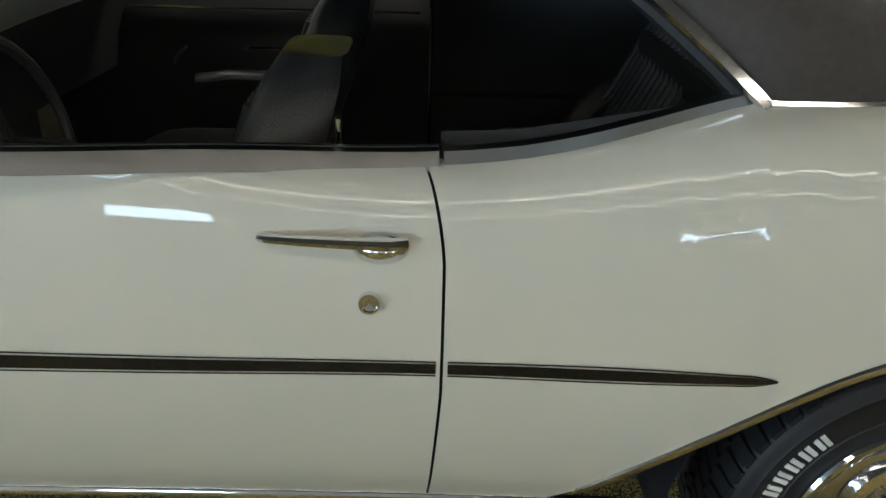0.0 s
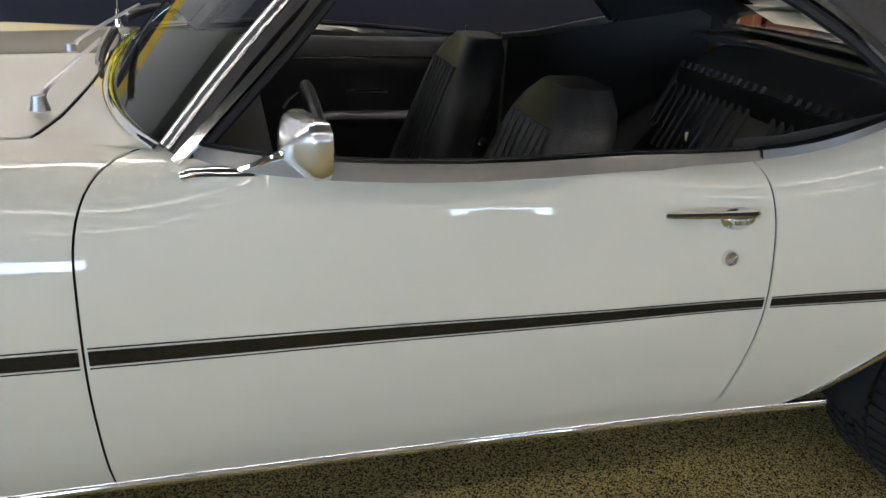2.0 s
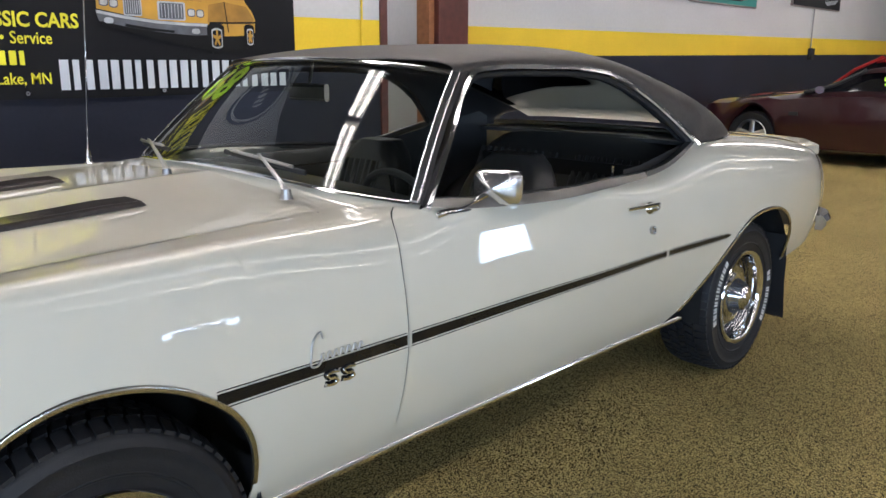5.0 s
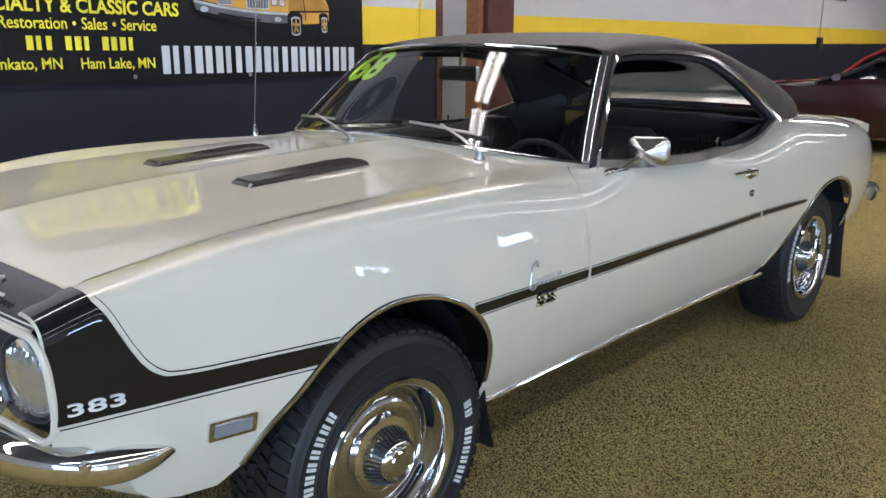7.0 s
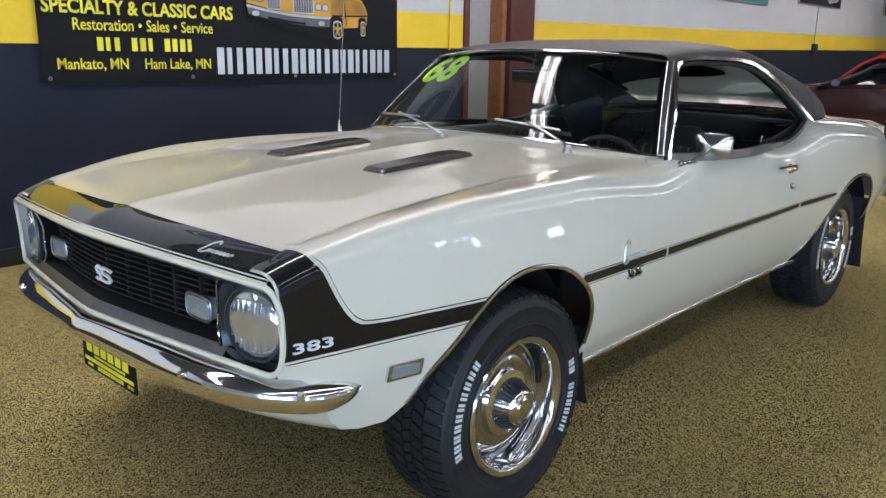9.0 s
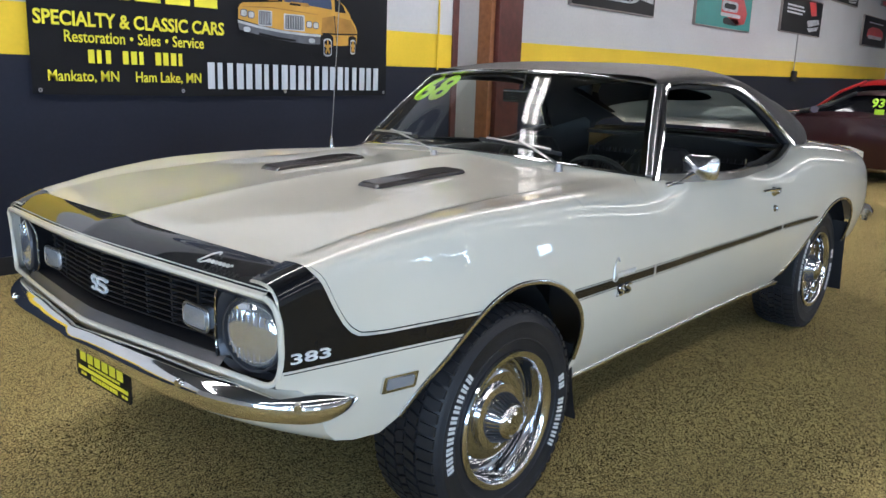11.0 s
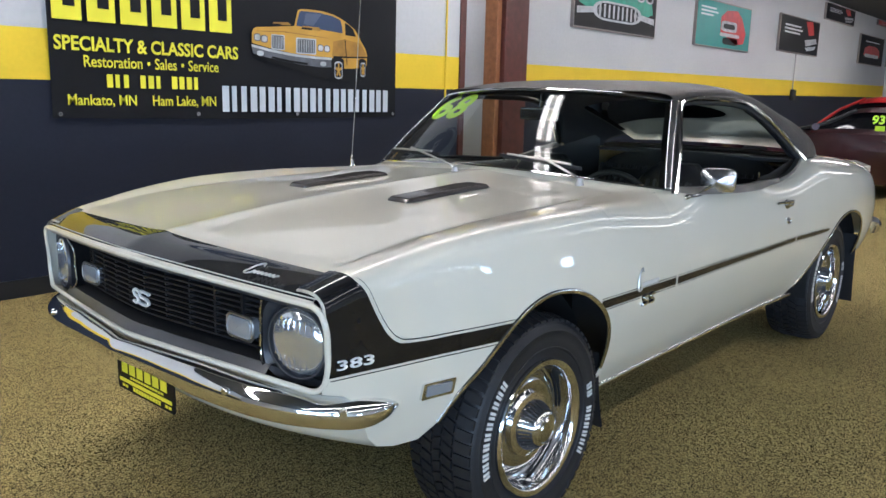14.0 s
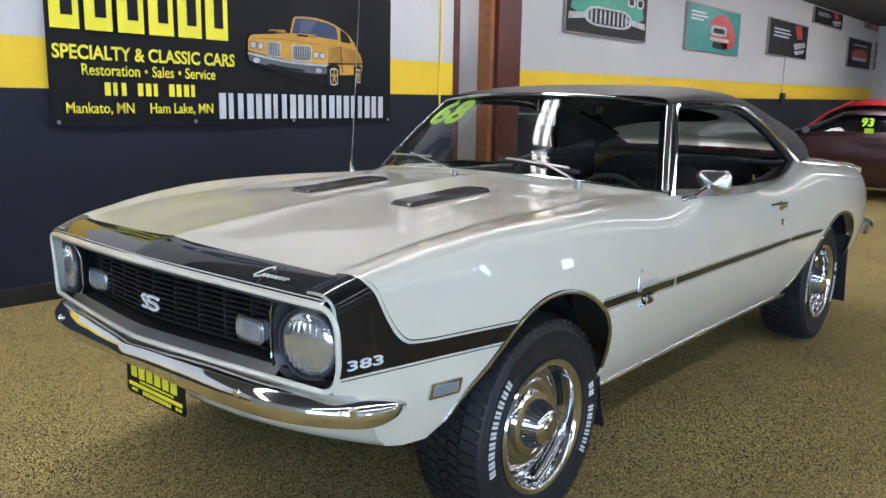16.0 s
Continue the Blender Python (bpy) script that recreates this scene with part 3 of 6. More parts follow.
def poster(x0, x1, z0, z1, ground, label, art):
    p = thing("poster", label, "poster", (x0, 3.88, 0), "posters on the far wall")
    part("board", box(0, x1 - x0, -0.03, 0.018, z0, z1), POSTER_EDGE, p, bevel=0.003)
    part("print", box(0.02, x1 - x0 - 0.02, -0.033, -0.029, z0 + 0.02, z1 - 0.02), ground, p, smooth=False)
    w, h = x1 - x0 - 0.04, z1 - z0 - 0.04
    to = lambda u, v, d: Vector((0.02 + u * w, -0.0335 - d, z0 + 0.02 + v * h))
    if art == "grille":
        flat("print_fender", [(0.04, 0.42), (0.08, 0.75), (0.3, 0.82), (0.7, 0.82), (0.92, 0.75), (0.96, 0.42), (0.8, 0.3), (0.2, 0.3)], GREEN_INK, p, to)
        flat("print_mouth", round_rect(0.60, 0.36, 0.16, 5, 0.5, 0.34), SILVER_INK, p, to, 1)
        flat("print_mouth_dark", round_rect(0.52, 0.28, 0.12, 5, 0.5, 0.34), INK, p, to, 2)
        for k in range(9):
            flat("print_tooth", round_rect(0.022, 0.25, 0.01, 2, 0.28 + 0.055 * k, 0.34), SILVER_INK, p, to, 3)
        for u in (0.10, 0.22, 0.78, 0.90):
            flat("print_lamp", round_rect(0.10, 0.20, 0.05, 5, u, 0.72), SILVER_INK, p, to, 2)
            flat("print_lamp_glass", round_rect(0.06, 0.13, 0.03, 5, u, 0.72), INK, p, to, 3)
        for s in (0, 1):
            flat("print_bumper", [(abs(s - 0.02), 0.22), (abs(s - 0.30), 0.30), (abs(s - 0.30), 0.40), (abs(s - 0.02), 0.34)][:: 1 if s == 0 else -1], SILVER_INK, p, to, 2)
    elif art == "front":
        flat("print_body", [(0.42, 0.35), (0.42, 0.70), (0.52, 0.86), (0.72, 0.90), (0.82, 0.75), (0.92, 0.40), (0.88, 0.15), (0.74, 0.10)], RED_INK, p, to)
        flat("print_tyre", round_rect(0.30, 0.16, 0.06, 4, 0.62, 0.16), INK, p, to)
        flat("print_grille", round_rect(0.30, 0.24, 0.06, 4, 0.58, 0.50), SILVER_INK, p, to, 1)
        flat("print_grille_dark", round_rect(0.22, 0.12, 0.04, 4, 0.58, 0.50), INK, p, to, 2)
        flat("print_bumper", round_rect(0.38, 0.08, 0.03, 4, 0.60, 0.30), SILVER_INK, p, to, 2)
        for v, a in ((0.82, 0.26), (0.74, 0.30), (0.66, 0.22)):
            flat("print_bar", [(0.06, v), (0.06 + a, v), (0.06 + a, v + 0.04), (0.06, v + 0.04)], BANNER_WHITE, p, to)
    elif art == "fin":
        flat("print_body", [(0.62, 0.95), (0.80, 0.98), (0.86, 0.60), (0.72, 0.55)], RED_INK, p, to)
        flat("print_chrome", [(0.62, 0.40), (0.92, 0.50), (0.96, 0.36), (0.66, 0.22)], SILVER_INK, p, to)
        flat("print_chrome", [(0.64, 0.18), (0.94, 0.28), (0.90, 0.16), (0.70, 0.08)], SILVER_INK, p, to)
        for v, a in ((0.72, 0.40), (0.62, 0.44), (0.52, 0.38)):
            flat("print_bar", [(0.10, v), (0.10 + a, v), (0.10 + a, v + 0.05), (0.10, v + 0.05)], BANNER_WHITE, p, to)
    else:
        flat("print_body", [(0.15, 0.30), (0.18, 0.55), (0.35, 0.66), (0.65, 0.66), (0.82, 0.55), (0.85, 0.30)], RED_INK, p, to)
        flat("print_chrome", round_rect(0.60, 0.12, 0.05, 4, 0.5, 0.30), SILVER_INK, p, to, 1)
        flat("print_bar", [(0.2, 0.78), (0.8, 0.78), (0.8, 0.82), (0.2, 0.82)], BANNER_WHITE, p, to)
    return p


def far(x, z):
    """From a place seen on the near wall's plane to the far wall's plane behind it."""
    return -1.847 + (x + 1.847) * 1.18, 1.267 + (z - 1.267) * 1.18


for (xa, za), (xb, zb), ground, label, art in (
        ((5.94, 2.06), (7.89, 2.72), INK, "black poster with a sea-green car's chrome grille", "grille"),
        ((9.10, 2.06), (11.10, 2.72), TEAL, "teal poster with a red classic car and pale text bars", "front"),
        ((12.44, 2.17), (14.56, 2.80), INK, "black poster with a red tail fin and chrome", "fin"),
        ((14.84, 2.90), (16.79, 3.5), INK, "black poster with red and chrome car parts", "fin"),
        ((17.44, 2.18), (19.43, 2.82), INK, "small black poster with a red car front", "rear"),
        ((19.94, 2.20), (22.0, 2.86), INK, "dark poster with a pale car shape", "rear"),
        ((18.7, 3.1), (21.5, 3.6), RED_INK, "red poster high on the wall", "rear")):
    (X0, Z0), (X1, Z1) = far(xa, za), far(xb, zb)
    X1, Z1 = min(X1, 23.8), min(Z1, CEILING_Z - 0.03)
    poster(X0, X1, Z0, Z1, ground, label, art)
cx, cz = far(13.45, 2.15)
cord = thing("wall_conduit", "thin grey conduit with a black cord plug below the posters", "conduit", (cx, 3.88, 0))
part("pipe", lathe([(0.012, 0), (0.012, 0.95)], 10, "z", (0, 0, 1.40)), CABLE, cord)
part("plug", box(-0.10, 0.10, -0.06, 0.018, 1.36, 1.58), FLAP, cord, bevel=0.02)


# ---------------------------------------------------------------- the classic coupe
# x runs from the nose (-0.86) to the tail (3.75) with the front axle at 0; the driver's side is -y
def blurred(f, d=0.06):
    return lambda x: 0.25 * f(x - d) + 0.5 * f(x) + 0.25 * f(x + d)


WB = 2.745
CY = 0.0145          # the car's centre line
half_w = smooth_table([(-0.80, 0.6695), (-0.71, 0.7195), (-0.58, 0.7525), (-0.43, 0.7805), (-0.2, 0.8265), (0, 0.8565), (0.3, 0.8645), (0.75, 0.8615),
                       (1.2, 0.8605), (1.6, 0.8635), (2.0, 0.8705), (2.4, 0.8865), (2.8, 0.8985), (3.2, 0.8825), (3.5, 0.8425), (3.72, 0.7795)])
top_z = smooth_table([(-0.80, 0.786), (-0.71, 0.822), (-0.62, 0.854), (-0.51, 0.877), (-0.43, 0.894), (-0.34, 0.908), (-0.245, 0.919), (-0.146, 0.928), (0, 0.933), (0.2, 0.935), (0.5, 0.935), (0.86, 0.934), (1.2, 0.940), (1.6, 0.927),
                      (1.95, 0.912), (2.1, 0.925), (2.25, 0.958), (2.39, 0.988), (2.55, 0.995), (2.8, 0.988), (3.2, 0.958), (3.5, 0.925), (3.72, 0.885)])
inner_y = smooth_table([(-0.80, 0.6145), (-0.6, 0.6345), (0, 0.6265), (0.6, 0.6325), (0.86, 0.6745), (0.95, 0.7495), (1.9, 0.7625), (2.2, 0.7495), (2.4, 0.7245), (2.6, 0.6745), (3.2, 0.6345), (3.72, 0.6145)])
inner_rise = smooth_table([(-0.80, 0.006), (-0.62, 0.005), (-0.5, 0.001), (-0.4, -0.004), (-0.3, -0.008), (-0.18, -0.013), (-0.06, -0.011), (0.07, -0.008), (0.38, -0.002), (0.6, 0.006), (0.86, 0.012), (0.95, 0.008), (1.95, 0.004), (2.3, 0.006), (2.6, 0.008), (3.2, 0.012), (3.72, 0.012)])
crease_y = smooth_table([(-0.80, 0.690), (-0.71, 0.715), (-0.62, 0.733), (-0.51, 0.741), (-0.43, 0.752), (-0.34, 0.764), (-0.245, 0.779), (-0.146, 0.793), (0.0, 0.804), (0.3, 0.808), (0.9, 0.795)])
half_w, top_z, inner_y, inner_rise, crease_y = blurred(half_w), blurred(top_z, 0.04), blurred(inner_y), blurred(inner_rise), blurred(crease_y, 0.09)
bottom_z = [(-0.80, 0.62), (-0.71, 0.602), (-0.66, 0.588), (-0.625, 0.560), (-0.595, 0.505), (-0.57, 0.452), (-0.535, 0.418), (-0.48, 0.402), (-0.405, 0.400), (-0.360, 0.440), (-0.315, 0.515), (-0.255, 0.580), (-0.19, 0.650),
            (-0.14, 0.690), (-0.09, 0.717), (-0.03, 0.735), (0.05, 0.737), (0.11, 0.727), (0.17, 0.705), (0.23, 0.668), (0.28, 0.622), (0.315, 0.565), (0.335, 0.50),
            (0.343, 0.43), (0.346, 0.335), (1.2, 0.335), (2.15, 0.338), (2.20, 0.385), (2.28, 0.467), (2.37, 0.548), (2.44, 0.606), (2.51, 0.655), (2.60, 0.697),
            (2.68, 0.713), (2.76, 0.717), (2.85, 0.709), (2.93, 0.685), (2.99, 0.645), (3.03, 0.595), (3.055, 0.53), (3.065, 0.45), (3.075, 0.435), (3.4, 0.45), (3.72, 0.50)]
BZX, BZZ = np.array(bottom_z).T
FRONT_ARCH = [p for p in bottom_z if -0.40 < p[0] < 0.345]
REAR_ARCH = [p for p in bottom_z if 2.19 < p[0] < 3.066]


def profile(x, n=64):
    """The body side's section at x, from the sill to the inner edge of the top: (half width, height)."""
    w, zt = half_w(x), top_z(x)
    k = zt - 0.66
    pts = [(w - 0.108, 0.325), (w - 0.062, 0.40), (w - 0.030, 0.49), (w - 0.008, 0.58), (w, 0.655), (w - 0.010, 0.66 + 0.38 * k), (w - 0.028, 0.66 + 0.68 * k)]
    yi, zi = inner_y(x), zt + inner_rise(x)
    span = max(w - 0.028 - yi, 0.05)
    pts += [(w - 0.028 - 0.16 * span, 0.66 + 0.865 * k), (w - 0.028 - 0.42 * span, 0.66 + 0.965 * k), (w - 0.028 - 0.72 * span, zt + 0.55 * (zi - zt)), (yi, zi)]
    # forward of the doors the fender has a firmer shoulder
    f = float(np.clip((1.0 - x) / 0.7, 0, 1))
    f = f * f * (3 - 2 * f)
    if f > 0:
        yc = crease_y(x)
        wf = max(w, yc + 0.014)
        d = wf - yc
        firm = [(w - 0.108, 0.325), (w - 0.062, 0.40), (w - 0.030, 0.49), (w - 0.008, 0.58), (wf, 0.655), (wf - 0.20 * d, 0.66 + 0.38 * k), (wf - 0.52 * d, 0.66 + 0.70 * k),
                (yc + 0.010, zt - 0.030), (yc - 0.008, zt - 0.001), (0.5 * (yc + yi), 0.5 * (zt + zi) + 0.005), (yi, zi)]
        pts = [(a[0] + f * (b[0] - a[0]), a[1] + f * (b[1] - a[1])) for a, b in zip(pts, firm)]
    p = np.array([tuple(v) for v in spline(pts, n)])
    for k in range(14):
        if k == 5:
            tight = p.copy()
        p[1:-1] = 0.25 * p[:-2] + 0.5 * p[1:-1] + 0.25 * p[2:]
    return p + f * (tight - p)


def side_y(x, z):
    p = profile(x)
    top = int(np.argmax(p[:, 1]))
    return float(np.interp(z, p[: top + 1, 1], p[: top + 1, 0]))


def clipped(x, low, high=None, n=26):
    """The section at x between two heights, evenly resampled."""
    p = profile(x)
    i = int(np.searchsorted(p[: np.argmax(p[:, 1]) + 1, 1], low))
    p = np.vstack([(np.interp(low, p[: max(i + 1, 2), 1], p[: max(i + 1, 2), 0]), low), p[i:]])
    if high is not None:
        j = int(np.argmax(p[:, 1] > high)) if (p[:, 1] > high).any() else len(p)
        if j < len(p):
            f = (high - p[j - 1, 1]) / max(p[j, 1] - p[j - 1, 1], 1e-6)
            p = np.vstack([p[:j], p[j - 1] + f * (p[j] - p[j - 1])])
    d = np.r_[0, np.cumsum(np.linalg.norm(np.diff(p, axis=0), axis=1))]
    s = np.linspace(0, d[-1], n)
    return np.c_[np.interp(s, d, p[:, 0]), np.interp(s, d, p[:, 1])]


def seam_front(v):
    return 0.755 + 0.125 * max(0.0, (v - 0.62) / 0.38) ** 2.2 + 0.012 * max(0.0, 0.35 - v)


def seam_rear(v):
    return 1.975 - 0.030 * max(0.0, 0.45 - v) - 0.03 * max(0.0, (v - 0.75) / 0.25) ** 1.5


def side_panel(xl, xr, sgn, extra=(), n=38):
    """A body side panel between two seams (functions of 0..1 up the section)."""
    base = sorted(set(list(np.linspace(0, 1, 40)) + [(e - xl(0)) / (xr(0) - xl(0)) for e in extra if xl(0) < e < xr(0)]))
    rows = []
    for u in base:
        x0 = xl(0.5) + (xr(0.5) - xl(0.5)) * u
        row = []
        for j in range(n):
            v = j / (n - 1)
            x = xl(v) + (xr(v) - xl(v)) * u
            sec = clipped(x, float(np.interp(x, BZX, BZZ)), None, n)
            row.append((x, sgn * sec[j, 0], sec[j, 1]))
        rows.append(row)
    return grid(rows)


def overlay(xs, low, high, off, sgn, n=6, full=None):
    """A film on the body side between two heights, lying off metres proud of it."""
    rows = []
    for x in xs:
        sec = clipped(x, low(x), None if full and full(x) else high(x), n)
        row = []
        for j in range(n):
            a, b = sec[max(j - 1, 0)], sec[min(j + 1, n - 1)]
            t = b - a
            t = t / max(np.linalg.norm(t), 1e-6)
            row.append((x, sgn * (sec[j, 0] + off * t[1]), sec[j, 1] - off * t[0]))
        rows.append(row)
    return grid(rows)


car = thing("classic_car", "cream white classic coupe with black vinyl roof and nose band", "car", (0, CY, 0))
arch_x = [p[0] for p in bottom_z]
for sgn in (-1, 1):
    fender = part("front_fender", side_panel(lambda v: -0.712, lambda v: seam_front(v) - 0.0022, sgn, arch_x), PAINT, car, thick=0.003)
    cdoor = part("door", side_panel(lambda v: seam_front(v) + 0.0022, lambda v: seam_rear(v) - 0.0022, sgn), PAINT, car, thick=0.003)
    quarter = part("rear_quarter_panel", side_panel(lambda v: seam_rear(v) + 0.0022, lambda v: 3.715, sgn, arch_x), PAINT, car, thick=0.003)
    # dark seams behind the gaps
    for f in (seam_front, seam_rear):
        rows = []
        for j in range(20):
            v = j / 19
            x = f(v)
            s = clipped(x, 0.335, None, 20)[j]
            rows.append([(x - 0.008, sgn * (s[0] - 0.007), s[1]), (x + 0.008, sgn * (s[0] - 0.007), s[1])])
        part("door_gap", grid(rows), DARK, car, smooth=False)
    # the black side stripe with its pinstripes
    mid = smooth_table([(-0.75, 0.664), (-0.2, 0.662), (0.4, 0.661), (0.75, 0.656), (1.22, 0.655), (1.6, 0.654), (1.9, 0.657), (2.43, 0.656)])
    hh = smooth_table([(-0.75, 0.024), (-0.2, 0.0225), (0.4, 0.0165), (0.75, 0.0170), (1.22, 0.0150), (1.9, 0.0105), (2.36, 0.0085), (2.405, 0.0065), (2.43, 0.0006)])
    stretches = ((fender, 0.243, 0.748), (cdoor, 0.762, 1.967), (quarter, 1.983, 2.43))
    for owner, a, b in stretches:
        xs = list(np.linspace(a, b, 34))
        part("stripe", overlay(xs, lambda x: mid(x) - hh(x) * 0.76, lambda x: mid(x) + hh(x) * 0.76, 0.0035, sgn), BLACK_PAINT, owner)
        for s in (-1, 1):
            part("pinstripe", overlay(xs, lambda x: mid(x) + s * hh(x) * 1.05 - 0.0011, lambda x: mid(x) + s * hh(x) * 1.05 + 0.0011, 0.0034, sgn, 3), BLACK_PAINT, owner)
    # the band that wraps the nose and runs back to the wheel arch
    rear_edge = lambda x: float(np.interp(x, [-0.622, -0.608, -0.592, -0.574, -0.556, -0.538, -0.518, -0.49, -0.44, -0.2], [0.853, 0.832, 0.798, 0.758, 0.725, 0.704, 0.692, 0.688, 0.685, 0.684]))
    foot = lambda x: min(max(0.642, float(np.interp(x, BZX, BZZ)) + 0.003), rear_edge(x) - 0.001)
    part("nose_band", overlay(list(np.linspace(-0.621, -0.150, 60)), foot, rear_edge, 0.0035, sgn, 14), BLACK_PAINT, fender)
    part("nose_band", overlay(list(np.linspace(-0.708, -0.6205, 14)), foot, rear_edge, 0.0035, sgn, 30, lambda x: True), BLACK_PAINT, fender)
    part("pinstripe", overlay(list(np.linspace(-0.700, -0.205, 40)), lambda x: 0.6335, lambda x: 0.6358, 0.0034, sgn, 3), BLACK_PAINT, fender)
    part("pinstripe", overlay(list(np.linspace(-0.612, -0.155, 60)), lambda x: rear_edge(x - 0.008) + 0.0062, lambda x: rear_edge(x - 0.008) + 0.0088, 0.0034, sgn, 3), BLACK_PAINT, fender)
    # bright lip round each wheel opening
    for pts, owner in ((FRONT_ARCH, fender), (REAR_ARCH, quarter)):
        path = [(x, sgn * (side_y(x, z) + 0.002), z) for x, z in (tuple(v) for v in spline(pts, 50))]
        part("wheel_lip", sweep(path, ring(0.0075, 8, 0.006), up=(0, 1, 0)), STAINLESS, owner, "bright wheel-opening moulding")
    # inner wheel houses
    for cx, r, yo in ((0.0, 0.385, 0.715), (WB + 0.01, 0.395, 0.835)):
        rows = [[(cx + (r + 0.02) * math.cos(t) * 1.02, sgn * y, 0.36 + r * math.sin(t)) for t in np.linspace(-0.15, math.pi + (-0.32 if cx == 0.0 else 0.15), 24)] for y in (yo, 0.46)]
        rows.append([(cx, sgn * 0.46, 0.36)] * 24)
        part("wheel_house", grid(rows), DARK, car)
    # sill moulding
    path = [(x, sgn * (side_y(x, 0.338) + 0.004), 0.333) for x in np.linspace(0.352, 2.27, 40)]
    part("sill_moulding", sweep(path, [(-0.006, -0.008), (0.002, -0.009), (0.008, -0.003), (0.008, 0.004), (0.003, 0.011), (-0.006, 0.011)]), CHROME, car, "chrome sill moulding")
    # mud flaps
    for x, y0, y1, z0, z1 in ((0.360, 0.62, 0.80, 0.20, 0.47), (3.085, 0.63, 0.862, 0.15, 0.55)):
        bm = bmesh.new()
        grid([[(x + 0.05 * (1 - v) ** 2, sgn * (y0 + (y1 - y0) * u), z0 + (z1 - z0) * v) for u in np.linspace(0, 1, 6)] for v in np.linspace(0, 1, 8)], bm)
        part("mud_flap", bm, FLAP, car, thick=0.006)

# hood with a centre crease
hood_mid = smooth_table([(-0.68, 0.871), (-0.3, 0.912), (0, 0.934), (0.4, 0.957), (0.76, 0.968)])


def hood_z(x, y):
    e = top_z(min(x, 0.84)) + inner_rise(min(x, 0.84))
    u = min(abs(y) / 0.612, 1.0)
    c = hood_mid(x)
    ridge = 0.009 * math.exp(-abs(y) / 0.10) - 0.009 * math.exp(-6.12)
    return c + (e - c) * (0.35 * u + 0.65 * u**2) + ridge * (1 - u)


def hood_rear(u):
    return 0.735 - 0.05 * u**2 - 0.06 * max(0.0, abs(u) - 0.8)


rows = []
for i in range(41):
    v = i / 40
    row = []
    for u in np.linspace(-1, 1, 81):
        x0, x1 = -0.674 + 0.050 * abs(u) ** 1.2, hood_rear(u)
        x = x0 + (x1 - x0) * v
        y = u * (inner_y(x) - 0.006)
        row.append((x, y, hood_z(x, y) - (0.003 if v == 0 else 0)))
    rows.append(row)
hood = part("hood", grid(rows), PAINT, car, thick=0.003)
part("hood_gap", grid([[(x, s * (inner_y(x) + o), hood_z(x, 0.61) - 0.0045) for x in np.linspace(-0.69, 0.72, 24)] for s, o in ((-1, 0.006), (-1, -0.008))]), DARK, car, smooth=False)
part("hood_gap", grid([[(x, s * (inner_y(x) + o), hood_z(x, 0.61) - 0.0045) for x in np.linspace(-0.69, 0.72, 24)] for s, o in ((1, 0.006), (1, -0.008))]), DARK, car, smooth=False)
part("hood_gap", grid([[(hood_rear(u) + o, u * 0.6, hood_z(0.72, u * 0.6) - 0.010) for u in np.linspace(-1, 1, 30)] for o in (-0.006, 0.012)]), DARK, car, smooth=False)
part("hood_gap", grid([[(-0.678 + 0.050 * abs(u) ** 1.2 + o, u * 0.62, hood_z(-0.676 + 0.050 * abs(u) ** 1.2, u * 0.61) - 0.008) for u in np.linspace(-1, 1, 30)] for o in (-0.006, 0.008)]), DARK, car, smooth=False)

# cowl panel between hood and windscreen
rows = []
for v in np.linspace(0, 1, 10):
    row = []
    for u in np.linspace(-1, 1, 41):
        xa, xb = hood_rear(u) + 0.006, 0.775 + 0.11 * u**4 + 0.02 * u**2
        x = xa + (xb - xa) * v
        y = u * (inner_y(min(xa, 0.7)) + (0.735 - inner_y(min(xa, 0.7))) * v)
        za = hood_z(min(xa, 0.735), min(abs(y), 0.6)) - 0.002
        zb = 0.982 - 0.035 * u**2
        row.append((x, y, za + (zb - za) * v**1.3))
    rows.append(row)
part("cowl_panel", grid(rows), PAINT, car, thick=0.003)

# hood vents: ribbed black louvres
for s in (-1, 1):
    bm = bmesh.new()
    y0 = s * 0.255
    rows = []
    for x, w, h in ((-0.022, 0.040, 0.002), (-0.012, 0.047, 0.010), (0.0, 0.048, 0.015), (0.30, 0.048, 0.017), (0.388, 0.048, 0.014), (0.40, 0.044, 0.003)):
        sh = 0.0
        rows.append([(x + sh, y0 - w, hood_z(x, y0) + 0.001), (x + sh, y0 - w, hood_z(x, y0) + h * 0.7), (x + sh, y0 - w + 0.006, hood_z(x, y0) + h), (x + sh, y0 + w - 0.006, hood_z(x, y0) + h),
                     (x + sh, y0 + w, hood_z(x, y0) + h * 0.7), (x + sh, y0 + w, hood_z(x, y0) + 0.001)])
    grid(rows, bm)
    vent = part("hood_vent", bm, VENT, hood, "black ribbed hood louvre", angle=25)
    bm = bmesh.new()
    for k in range(12):
        yy = y0 - 0.037 + 0.0067 * k
        grid([[(x, yy - 0.0018, hood_z(x, y0) + h - 0.001), (x, yy, hood_z(x, y0) + h + 0.0022), (x, yy + 0.0018, hood_z(x, y0) + h - 0.001)] for x, h in ((-0.008, 0.012), (0.30, 0.017), (0.385, 0.014))], bm)
    part("ribs", bm, VENT, vent, angle=20)

